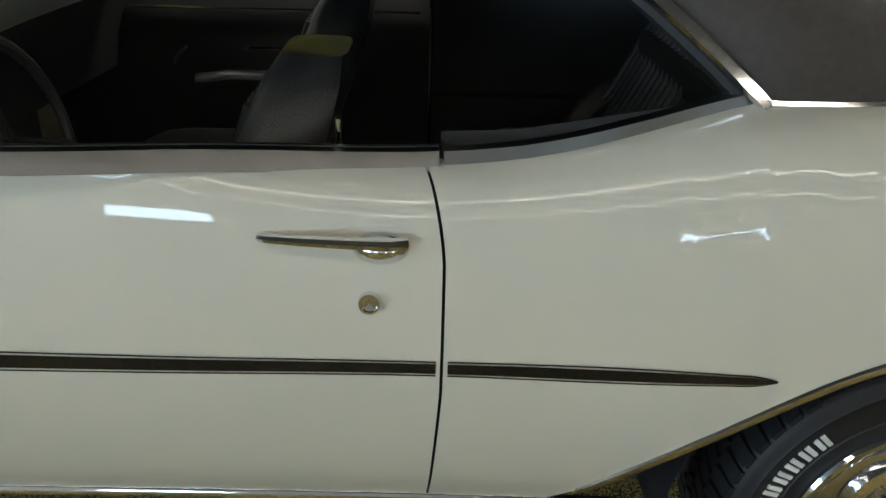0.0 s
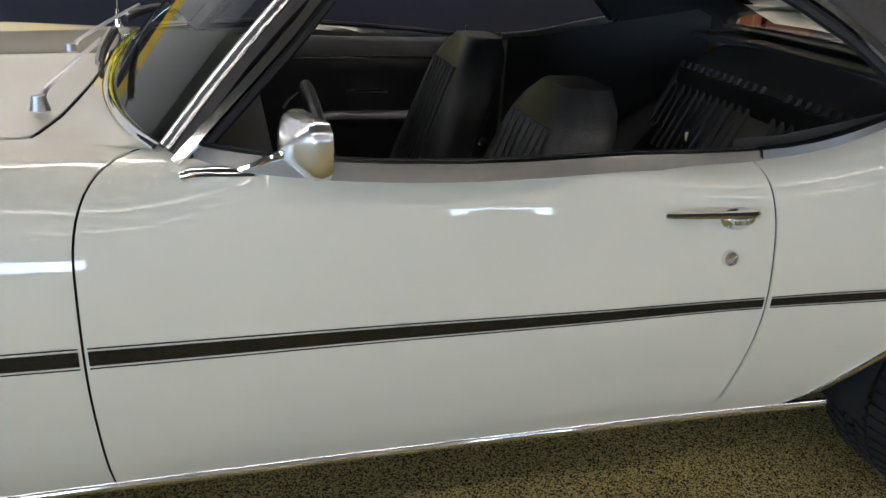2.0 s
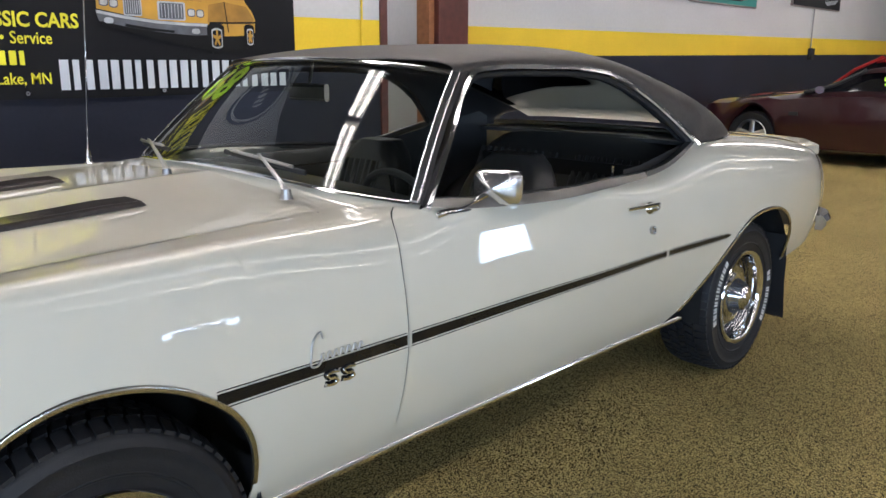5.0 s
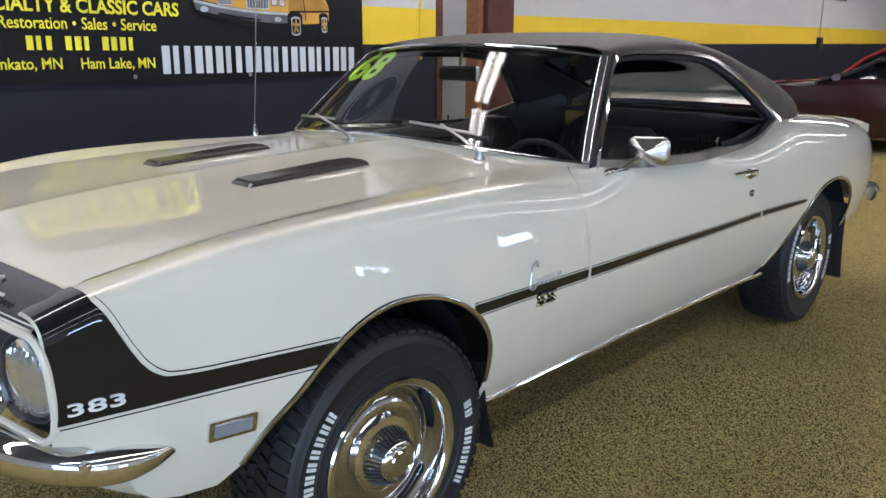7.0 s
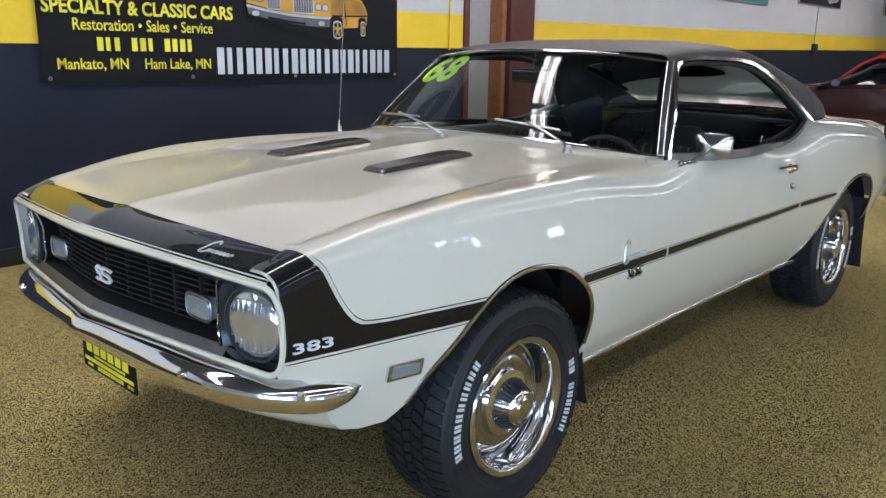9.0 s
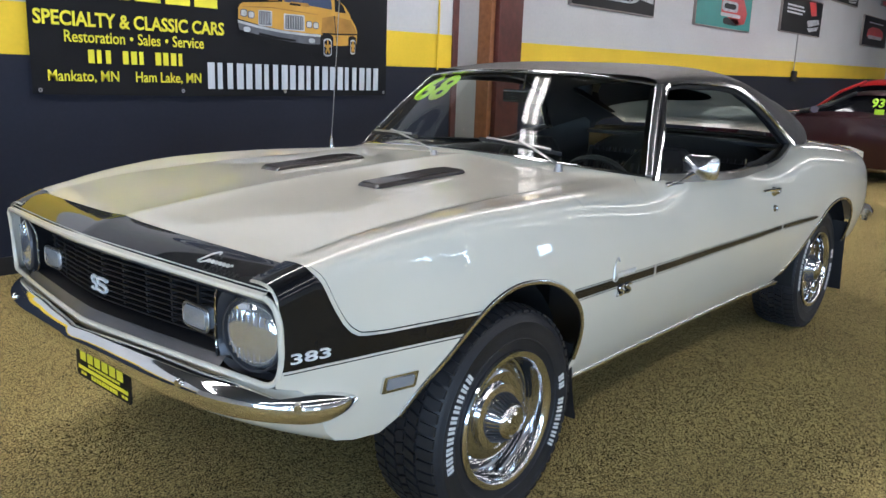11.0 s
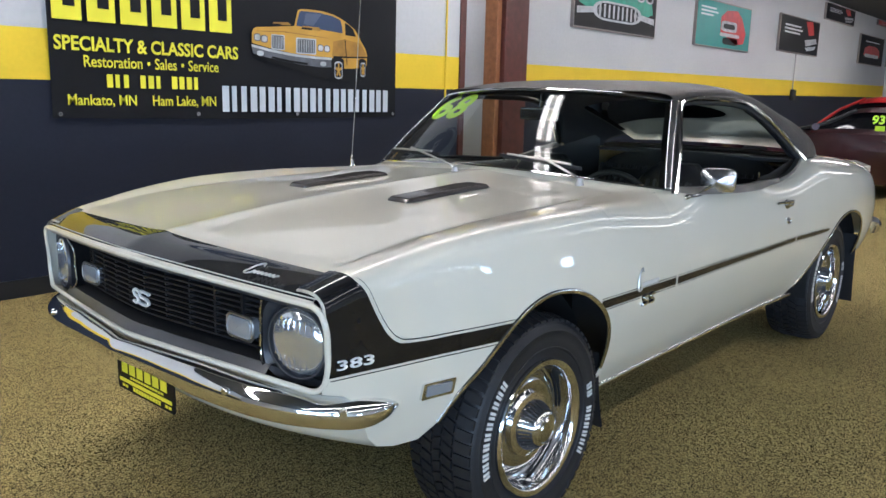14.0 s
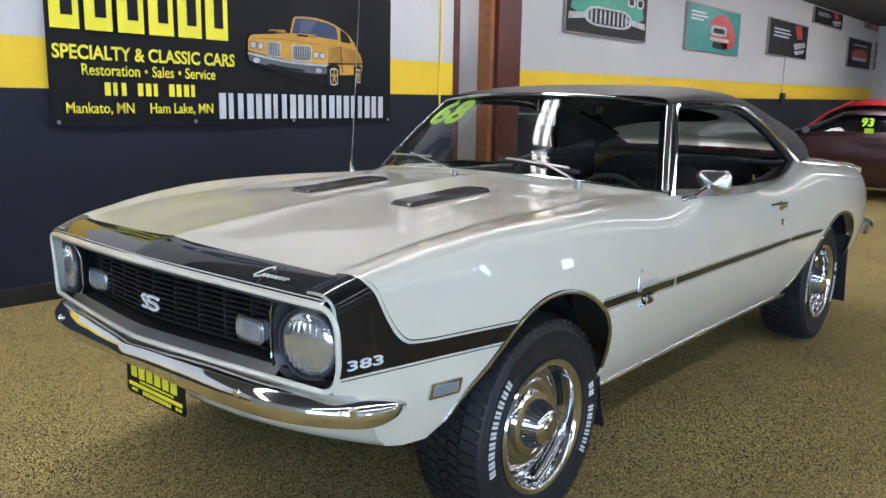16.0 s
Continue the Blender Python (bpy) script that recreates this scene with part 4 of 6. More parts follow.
# header panel and the black band on it
nose_x = lambda s: -0.806 + 0.086 * abs(s) ** 1.25
nose_z = lambda s: 0.829 - 0.024 * abs(s) ** 1.15
for dz, nm, mat in ((0.0, "header_panel", PAINT), (0.0025, "nose_band", BLACK_PAINT)):
    rows = []
    for v in np.linspace(0, 1, 14):
        if dz and not 0.0 <= v <= 0.97:
            continue
        row = []
        for s in np.linspace(-1, 1, 65):
            xa = -0.680 + 0.050 * abs(s) ** 1.2
            za = hood_z(xa, s * 0.61) - 0.001
            xb, zb = nose_x(s), nose_z(s)
            crown = 0.010 * math.sin(math.pi * v) + 0.009 * math.exp(-abs(s) * 6.3) * v * (1 - 0.5 * v)
            row.append((xa + (xb - xa) * v, s * (0.632 + 0.060 * v), za + (zb - za) * v + crown + dz))
        rows.append(row)
    header = part(nm, grid(rows), mat, car if not dz else header, thick=0.003 if not dz else 0.0)

# the loop round the grille: white rim
loop_top = [(nose_x(s), s * 0.692, nose_z(s)) for s in np.linspace(-1, 1, 33)]
corner = [(-0.716, 0.714, 0.793), (-0.711, 0.724, 0.768), (-0.706, 0.727, 0.705), (-0.705, 0.724, 0.650), (-0.708, 0.713, 0.618), (-0.715, 0.690, 0.603)]
loop_bottom = [(-0.806 + 0.088 * abs(s) ** 1.25, s * 0.668, 0.610 - 0.008 * s * s) for s in np.linspace(1, -1, 33)]
loop = loop_top + corner + loop_bottom + [(x, -y, z) for x, y, z in corner[::-1]]
loop.append(loop[0])
part("grille_rim", sweep(spline(loop, 200), [(0.0075 * math.cos(t), 0.0075 * math.sin(t)) for t in np.linspace(0, 2 * math.pi, 9)[:-1]], up=(1, 0, 0.001), caps=False), PAINT, car, "cream rim round the grille opening")
part("rim_pinstripe", sweep([(x + 0.012, y, z + 0.0135) for x, y, z in loop_top], ring(0.0016, 6)), PIPING, car)


# grille recess: argent lower ledge, black back
def rim_x(y):
    return nose_x(min(abs(y) / 0.692, 1.0))


ys = np.linspace(-0.70, 0.70, 40)
part("grille_ledge", grid([[(rim_x(y) + d, y, z - 0.008 * (abs(y) / 0.66) ** 2) for y in np.linspace(-0.535, 0.535, 40)] for d, z in ((0.004, 0.613), (0.022, 0.634), (0.026, 0.636))]), ARGENT, car, "grey metal ledge under the grille", thick=0.002)
part("grille_floor", grid([[(rim_x(y) + d, y, z - 0.008 * (abs(y) / 0.66) ** 2) for y in ys] for d, z in ((0.026, 0.6345), (0.085, 0.640))]), GRILLE, car, thick=0.002)
part("grille_roof", grid([[(rim_x(y) + d, y, z - 0.024 * (abs(y) / 0.69) ** 1.15) for y in ys] for d, z in ((0.006, 0.821), (0.018, 0.808), (0.085, 0.802))]), GUNMETAL, car, thick=0.002)
part("grille_back", grid([[(rim_x(y) + 0.085, y, z - 0.02 * (abs(y) / 0.66) ** 2) for y in ys] for z in (0.61, 0.70, 0.835)]), GRILLE, car, thick=0.003)
# bright edge between the grille and each headlight
for s in (-1, 1):
    edge = [(rim_x(0.515) + 0.020, s * 0.517, 0.627), (rim_x(0.500) + 0.028, s * 0.502, 0.640), (rim_x(0.495) + 0.030, s * 0.498, 0.70), (rim_x(0.500) + 0.028, s * 0.502, 0.760), (rim_x(0.515) + 0.018, s * 0.520, 0.790)]
    part("grille_side_trim", sweep(spline(edge, 30), ring(0.0035, 8)), STAINLESS, car)
    part("bucket_wall", grid([[(x + d, y + s * d * 0.3, z) for x, y, z in (tuple(p) for p in spline(edge, 14))] for d in (0.0, 0.06)]), GRILLE, car, thick=0.002)
grille = part("grille", box(-0.70, -0.69, -0.46, 0.46, 0.648, 0.655), GRILLE, car)
for k in range(10):
    z = 0.662 + 0.0145 * k
    part("grille_bar", sweep([(rim_x(y) + 0.062 + 0.02 * (abs(y) / 0.47) ** 3, y, z - 0.015 * (abs(y) / 0.47) ** 2) for y in np.linspace(-0.47, 0.47, 30)], [(-0.012, -0.0022), (0.010, -0.0022), (0.012, 0.0), (0.010, 0.0022), (-0.012, 0.0022)]), GRILLE, grille)
for k in range(9):
    y = -0.40 + 0.10 * k
    part("grille_upright", box(rim_x(y) + 0.058, rim_x(y) + 0.085, y - 0.005, y + 0.005, 0.655, 0.805), GRILLE, grille)
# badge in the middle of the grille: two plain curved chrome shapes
for y0, w in ((0.032, 0.014), (-0.012, 0.028)):
    path = [(-0.756, y0 + w * c, 0.699 + 0.018 * s) for c, s in ((-1.0, 0.85), (0.2, 1.0), (0.9, 0.75), (0.7, 0.25), (-0.5, -0.1), (-0.9, -0.5), (-0.2, -1.0), (1.0, -0.85))]
    part("grille_badge", sweep(spline(path, 30), ring(0.005, 8), up=(1, 0, 0)), LETTER, grille, "small chrome grille badge")

# lamps
for s in (-1, 1):
    hx, hy, hz = -0.684, s * 0.6145, 0.701
    lamp_tilt = Matrix.Translation((hx, hy, hz)) @ Matrix.Rotation(radians(-12 * s), 4, "Z")
    bm = lathe([(0.001, -0.038), (0.03, -0.0365), (0.055, -0.032), (0.072, -0.025), (0.082, -0.015), (0.083, -0.006)], 40, "x")
    bm.transform(lamp_tilt)
    head = part("headlight", bm, LENS, car, "round clear headlight with chrome ring")
    bm = lathe([(0.081, -0.012), (0.083, -0.024), (0.087, -0.025), (0.092, -0.014), (0.099, 0.004)], 40, "x")
    bm.transform(lamp_tilt)
    part("headlight_ring", bm, GUNMETAL, head)
    bm = bmesh.new()
    for k in range(9):
        yy = -0.064 + 0.016 * k
        h = math.sqrt(max(0.078**2 - yy * yy, 0)) * 0.80
        add_box(bm, -0.0375 + 3.0 * yy * yy, -0.0355 + 3.0 * yy * yy + 0.003, yy - 0.0015, yy + 0.0015, -h, h)
    bm.transform(lamp_tilt)
    tagged(part("lens_fluting", bm, LENS, head, smooth=False), kind="stuff")
    # bezel plate behind the headlight
    bm = bmesh.new()
    rows = []
    for r in np.linspace(0, 1, 3):
        row = []
        for t in np.linspace(0, 2 * math.pi, 41)[:-1]:
            ca, sa = math.cos(t), math.sin(t)
            q = (abs(ca) ** 4 + abs(sa) ** 4) ** -0.25
            row.append((0.006 - 0.026 * r, (0.096 + r * (0.106 * q - 0.096)) * ca, (0.096 + r * (0.098 * q - 0.096)) * sa))
        rows.append(row)
    grid(rows, bm, close=True)
    bm.transform(lamp_tilt)
    part("headlight_bezel", bm, GUNMETAL, head, thick=0.002)
    # parking lamp
    px, py, pz = rim_x(0.40) + 0.052, s * 0.402, 0.694
    bm = bmesh.new()
    grid([[(px - d, py + u * k, pz + v * k) for u, v in round_rect(0.104, 0.055, 0.018)] for d, k in ((-0.02, 1.0), (0.001, 1.0), (0.007, 0.90), (0.009, 0.5), (0.010, 0.02))], bm, close=True)
    pl = part("parking_lamp", bm, PARKLENS, car, "clear rectangular parking lamp")
    part("lamp_bezel", sweep([(px - 0.002, py + u * 1.05, pz + v * 1.08) for u, v in round_rect(0.104, 0.055, 0.018) + [(0.052, 0.0095)]], ring(0.004, 6), up=(1, 0, 0), caps=False), DULL_METAL, pl)

# front bumper
path = [(-0.500, 0.738, 0.531), (-0.560, 0.745, 0.535), (-0.622, 0.727, 0.540), (-0.676, 0.686, 0.546), (-0.728, 0.618, 0.552), (-0.760, 0.540, 0.556), (-0.782, 0.44, 0.560), (-0.806, 0.24, 0.567), (-0.831, 0.03, 0.573), (-0.836, 0.004, 0.574)]
path = path + [(x, -y, z) for x, y, z in path[::-1]]


def bumper_section(t):
    """Slimmer at the centre peak, tapering to rounded ends."""
    e = min(t, 1 - t) * 2
    k = 0.30 + 0.70 * math.sin(min(e / 0.16, 1.0) * math.pi / 2)
    k *= 1 - 0.34 * max(0.0, (e - 0.62) / 0.38)
    return [(0.004 * k, -0.040 * k), (0.022 * k, -0.036 * k), (0.031 * k, -0.024 * k), (0.034 * k, -0.006 * k), (0.031 * k, 0.010 * k), (0.020 * k, 0.026 * k), (0.004 * k, 0.036 * k), (-0.014 * k, 0.037 * k), (-0.026 * k, 0.030 * k), (-0.026 * k, -0.036 * k)]


bm = sweep(spline(path, 120), bumper_section)
bumper = part("front_bumper", bm, CHROME, car, "chrome front bumper with a centre peak")
for y, x, z, turn in ((0.475, -0.806, 0.572, 12), (0.735, -0.668, 0.552, 52)):
    for sgn in (-1, 1):
        bm = lathe([(0.001, -0.008), (0.008, -0.007), (0.011, -0.002), (0.012, 0.004)], 14, "x")
        bm.transform(pose(x, sgn * y, z, 0, 0, sgn * -turn))
        part("bumper_bolt", bm, CHROME, bumper)

# valance below the bumper
rows = []
for v in np.linspace(0, 1, 12):
    c = (float(np.interp(v, [0, 0.4, 0.75, 1], [-0.752, -0.765, -0.745, -0.69])), float(np.interp(v, [0, 0.4, 0.75, 1], [0.582, 0.52, 0.465, 0.425])))
    zx = float(np.interp(v, [0, 0.4, 0.75, 1], [-0.71, -0.640, -0.585, -0.50]))
    e = (zx, side_y(zx, max(float(np.interp(zx, BZX, BZZ)), 0.40)), float(np.interp(zx, BZX, BZZ)))
    rows.append([(c[0] + (e[0] - c[0]) * abs(s) ** 2.6, s * e[1], c[1] + (e[2] - c[1]) * abs(s) ** 1.5) for s in np.linspace(-1, 1, 49)])
part("front_valance", grid(rows), PAINT, car, thick=0.003)

# side marker lamp, numerals and badges
for sgn in (-1, 1):
    bm = bmesh.new()
    mp = lambda u, v, d: Vector((-0.392 + u, sgn * (side_y(-0.392 + u, 0.548 + v) + 0.001 + d), 0.548 + v + 0.000))
    outline_plate(round_rect(0.098, 0.046, 0.004, 2), 0.008, mp, bm)
    marker = part("side_marker_lamp", bm, CHROME, car, "chrome-framed clear side marker lamp")
    part("lens", outline_plate(round_rect(0.076, 0.028, 0.003, 2), 0.0035, lambda u, v, d: mp(u, v, d + 0.0075)), PARKLENS, marker)


def on_side(x, z, off=0.004, lean=0.0):
    """A frame on the driver's side at x, z: u runs aft, v up, w outwards."""
    y, y2, y3 = side_y(x, z), side_y(x + 0.05, z), side_y(x, z + 0.02)
    u = Vector((0.05, -(y2 - y), 0)).normalized()
    v = Vector((0, -(y3 - y), 0.02)).normalized()
    w = u.cross(v).normalized()
    v = w.cross(u)
    m = Matrix((u, v, w)).transposed().to_4x4()
    m.translation = Vector((x, -y, z)) + w * off
    return m


numerals = lettering("engine_numerals", "383", 0.033, on_side(-0.690, 0.658, 0.005), LETTER, car, depth=0.002, stretch=2.15, bold=0.0004)


def stroke(name, pts, m, r, mat, parent, n=40):
    return part(name, sweep([m @ Vector((u, v, 0)) for u, v in (tuple(p) for p in spline(pts, n))], ring(r, 6), up=tuple(m.to_3x3() @ Vector((0, 0, 1)))), mat, parent)


def script_badge(m, k, parent):
    """A flowing chrome script drawn as a plain looping line."""
    b = stroke("script_badge", [(0.045 * k, 0.072 * k), (0.036 * k, 0.090 * k), (0.020 * k, 0.080 * k), (0.004 * k, 0.030 * k), (0.004 * k, 0.002 * k), (0.022 * k, 0.000), (0.040 * k, 0.016 * k)], m, 0.0034 * k, SCRIPT, parent)
    pts = []
    for i in range(41):
        t = i / 40
        pts.append((0.036 * k + 0.145 * k * t, 0.020 * k + 0.010 * k * math.sin(t * 2 * math.pi * 6.5)))
    stroke("script_line", pts, m, 0.0030 * k, SCRIPT, b, 120)
    return b


tagged(script_badge(on_side(0.462, 0.668, 0.006), 0.80, car), "chrome script badge on the fender")
for dx in (0.0, 0.046):
    m = on_side(0.503 + dx, 0.630, 0.006) @ Matrix.Diagonal((0.85, 0.75, 1, 1))
    stroke("fender_badge", [(0.038, 0.016), (0.016, 0.020), (0.002, 0.014), (0.010, 0.002), (0.030, -0.003), (0.036, -0.012), (0.020, -0.020), (-0.002, -0.016)], m, 0.0046, CHROME, car)
    stroke("badge_shadow_line", [(0.038, 0.016), (0.016, 0.020), (0.002, 0.014), (0.010, 0.002), (0.030, -0.003), (0.036, -0.012), (0.020, -0.020), (-0.002, -0.016)], m @ Matrix.Translation((0, 0, -0.0045)), 0.0072, BLACK_PAINT, car)
hm = Matrix.Translation((-0.735, -0.452, hood_z(-0.678, 0.455) - 0.006)) @ Matrix.Rotation(radians(-86), 4, "Z") @ Matrix.Rotation(radians(15), 4, "X")
tagged(script_badge(hm, 0.62, header), "chrome script badge on the nose")

# roof: black vinyl over a curved shell, with sail panels down to the quarters
roof_mid = smooth_table([(1.09, 1.301), (1.3, 1.338), (1.65, 1.359), (2.0, 1.350), (2.3, 1.304), (2.55, 1.224), (2.75, 1.130), (2.95, 1.005)])
roof_edge = smooth_table([(1.09, 1.262), (1.18, 1.270), (1.5, 1.278), (1.85, 1.270), (1.97, 1.255), (2.06, 1.228), (2.17, 1.174), (2.30, 1.082), (2.40, 0.998), (2.46, 0.996), (2.9, 0.992)])


def glass_y(z):
    return 0.770 - 0.5 * (z - 0.91)


def roof_point(x, t):
    """t from -1 (driver's edge) over the crown to 1."""
    zs, zc = roof_edge(x), roof_mid(x)
    ys = glass_y(zs) + (0.012 if x > 2.4 else 0.0)
    if x > 2.42:
        ys -= 0.10 * ((x - 2.42) / 0.45) ** 2
    a = abs(t) * math.pi / 2
    n = 2.9
    y = ys * (math.sin(a)) ** (2 / n)
    z = zs + max(zc - zs, 0.004) * (math.cos(a)) ** (2 / n)
    return (x, math.copysign(y, t), z)


def roof_x(v, t):
    q = math.sin(abs(t) * math.pi / 2) ** (2 / 2.9)
    x0 = 1.098 + 0.092 * q * q
    return x0 + v * (2.86 - x0)


ts = list(np.linspace(-1, 1, 61))
bm = bmesh.new()
vv = np.linspace(0, 1, 46)
V = [[bm.verts.new(roof_point(roof_x(v, t), t)) for t in ts] for v in vv]
for i in range(len(vv) - 1):
    for j in range(len(ts) - 1):
        xm, tm = roof_x(vv[i], ts[j]), 0.5 * (ts[j] + ts[j + 1])
        if xm > 2.36 and abs(tm) < 0.46:
            continue
        bm.faces.new((V[i][j], V[i][j + 1], V[i + 1][j + 1], V[i + 1][j]))
roof = part("vinyl_roof", bm, VINYL, car, "black-brown textured vinyl roof cover", thick=0.004)
part("headliner", grid([[Vector(roof_point(roof_x(v, t), t)) * 1.0 - Vector((0, 0, 0.025)) for t in np.linspace(-0.93, 0.93, 31)] for v in np.linspace(0.09, 0.70, 20)]), HEADLINER, car)
# rear glass
part("rear_glass", grid([[Vector(roof_point(x, t)) - Vector((0, 0, 0.010)) for t in np.linspace(-0.47, 0.47, 21)] for x in np.linspace(2.355, 2.90, 14)]), BACKGLASS, car, "sloping rear glass")
for s in (-1, 1):
    part("rear_glass_moulding", sweep([Vector(roof_point(x, 0.465 * s)) + Vector((0, 0, 0.002)) for x in np.linspace(2.36, 2.88, 14)], ring(0.007, 6)), CHROME, car)
part("rear_glass_moulding", sweep([Vector(roof_point(2.36, t)) + Vector((0, 0, 0.001)) for t in np.linspace(-0.46, 0.46, 16)], ring(0.007, 6)), CHROME, car)

# windscreen
ws_top = lambda u: Vector((1.088 + 0.098 * u * u, u * 0.586, 1.299 - 0.031 * u * u - 0.006 * u**6))
ws_bot = lambda u: Vector((0.765 + 0.10 * u**4 + 0.022 * u * u, u * 0.730, 0.984 - 0.036 * u * u))
rows = []
for v in np.linspace(0, 1, 16):
    row = []
    for u in np.linspace(-1, 1, 41):
        p = ws_bot(u).lerp(ws_top(u), v)
        p += Vector((-0.007, 0, 0.007)) * math.sin(math.pi * v) * (1 - u * u * 0.6)
        row.append(p)
    rows.append(row)
windscreen = part("windscreen", grid(rows), SCREEN, car, "curved clear windscreen with a lime year mark")
us = np.linspace(-1, 1, 41)
part("windscreen_moulding", sweep([ws_top(u) + Vector((-0.004, 0, 0.006)) for u in us], ring(0.011, 10, 0.008)), CHROME, car, "polished top moulding of the windscreen")
part("windscreen_moulding", sweep([ws_bot(u) + Vector((-0.006, 0, 0.003)) for u in us], ring(0.011, 10, 0.007)), CHROME, car)
for s in (-1, 1):
    a, b = ws_bot(s), ws_top(s)
    line = [a.lerp(b, t) + Vector((-0.006 * math.sin(math.pi * t), 0, 0.006 * math.sin(math.pi * t))) for t in np.linspace(0, 1, 14)]
    part("windscreen_pillar_moulding", sweep([p + Vector((0.004, s * 0.010, 0.008)) for p in line], ring(0.013, 12, 0.005), up=(-0.6, s * 0.6, 0.5)), AGED_CHROME, car)
    # pillar covered in vinyl, and the bright drip rail behind it
    rail0, rail1 = Vector((0.915, s * 0.750, 0.938)), Vector((1.245, s * 0.594, 1.272))
    rows = []
    for i, p in enumerate(line):
        q = rail0.lerp(rail1, i / 13) + Vector((-0.012, 0, 0.012)) * math.sin(math.pi * i / 13)
        m1 = p.lerp(q, 0.5) + Vector((0, s * 0.012, 0.006))
        rows.append([p + Vector((0.006, 0, 0)), m1, q, q + Vector((0.01, -s * 0.04, -0.01)), p + Vector((0.03, -s * 0.04, -0.01))])
    part("windscreen_pillar", grid(rows, close=True), VINYL, car, "vinyl-covered windscreen pillar")
    dlo = [(0.905, 0.935), (1.08, 1.105), (1.225, 1.248), (1.262, 1.270), (1.32, 1.277), (1.6, 1.281), (1.85, 1.273), (1.965, 1.257), (2.06, 1.226), (2.17, 1.172), (2.30, 1.080), (2.405, 0.990)]
    rail = [(x, s * (glass_y(z) + 0.006), z) for x, z in (tuple(p) for p in spline(dlo, 70))]
    part("drip_rail", sweep(rail, [(-0.008, -0.013), (0.006, -0.013), (0.011, -0.006), (0.0085, 0.0), (0.010, 0.006), (0.006, 0.012), (-0.008, 0.012)], up=(0, s, 0.2)), CHROME, car, "bright drip rail moulding")
    seal = [(x + 0.012 * (1 if x < 1.3 else -0.6 if x > 1.95 else 0), s * (abs(y) - 0.012), z - (0.016 if 1.2 < x < 2.2 else 0.012)) for x, y, z in rail]
    part("window_seal", sweep(seal, ring(0.012, 8), up=(0, s, 0.2)), FLAP, car, "black rubber window seal")
    # quarter window's bright inner moulding
    qp = [(x, s * (inner_y(x) + 0.001 - 0.06 * max(0.0, x - 2.2)), top_z(x) + inner_rise(x) + 0.007) for x in np.linspace(1.972, 2.385, 9)]
    part("quarter_belt_moulding", sweep(spline(qp, 24), [(-0.014, -0.016), (0.016, -0.017), (0.010, 0.008), (-0.012, 0.008)] if s < 0 else [(-0.016, -0.017), (0.014, -0.016), (0.012, 0.008), (-0.010, 0.008)]), BELT_STEEL, car)
    # belt moulding along the door
    bp = [(x, s * (inner_y(x) + 0.004), top_z(x) + inner_rise(x) + 0.004) for x in np.linspace(0.935, 1.966, 30)]
    part("belt_moulding", sweep(bp, [(-0.010, -0.015), (0.017, -0.015), (0.016, -0.012), (0.005, 0.011), (-0.010, 0.012)] if s < 0 else [(-0.017, -0.015), (0.010, -0.015), (0.010, 0.012), (-0.005, 0.011), (-0.016, -0.012)]), BELT_STEEL, car, "brushed stainless belt moulding")
    part("belt_seal", sweep([(x, y - s * 0.016, z + 0.006) for x, y, z in bp], ring(0.008, 6)), FLAP, car)
    part("roof_base_moulding", sweep([(x, s * (abs(roof_point(x, s)[1]) + 0.004), 0.998) for x in np.linspace(2.405, 2.85, 12)], ring(0.006, 6)), CHROME, car)
    part("lock_knob", lathe([(0.001, 0.050), (0.006, 0.048), (0.0045, 0.02), (0.0055, 0.0)], 10, "z", (1.829, s * 0.724, 0.912)), CHROME, car)

# lime year mark on the glass
wm_o, wm_t = ws_bot(0.62).lerp(ws_top(0.62), 0.80), ws_bot(0.66).lerp(ws_top(0.66), 0.93)
uu = (ws_top(0.35) - ws_top(0.75)).normalized()
vvv = (ws_top(0.6) - ws_bot(0.6)).normalized()
nn = uu.cross(vvv).normalized()
mm = Matrix((uu, nn.cross(uu), nn)).transposed().to_4x4()
mm.translation = ws_bot(0.95).lerp(ws_top(0.95), 0.64) + nn * 0.008
lettering("year_mark", "68", 0.22, mm, LIME, windscreen, depth=0.0005, stretch=1.04, bold=0.0075, slant=0.25)

# tail: deck, spoiler, panel and bumper
rows = []
for v in np.linspace(0, 1, 16):
    x = 2.86 + 0.83 * v
    rows.append([(x, u * (inner_y(x) - 0.003), top_z(x) + inner_rise(x) + 0.012 * (1 - u * u)) for u in np.linspace(-1, 1, 25)])
part("trunk_lid", grid(rows), PAINT, car, thick=0.003)
part("deck_panel", grid([[(x, u * 0.64, 0.985 + 0.012 * (1 - u * u)) for u in np.linspace(-1, 1, 21)] for x in (2.80, 2.86, 2.90)]), PAINT, car, thick=0.003)
rows = []
for u in np.linspace(-1, 1, 41):
    k = 1 - 0.55 * max(0.0, abs(u) - 0.90) / 0.10
    y, zb = u * 0.742, 0.905 - 0.020 * u**4
    rows.append([(3.32 + 0.06 * abs(u) ** 3, y, zb + 0.018), (3.50, y, zb + 0.014 + 0.018 * k), (3.680, y, zb + 0.036 * k), (3.700, y, zb + 0.034 * k), (3.706, y, zb + 0.020 * k), (3.712, y, zb - 0.03), (3.50, y, zb - 0.02)])
bm = grid(rows, close=True)
bm.verts.ensure_lookup_table()
bm.faces.new(bm.verts[:7])
bm.faces.new(bm.verts[-7:])
part("rear_spoiler", bm, PAINT, car, "cream rear deck spoiler", angle=30)
rows = []
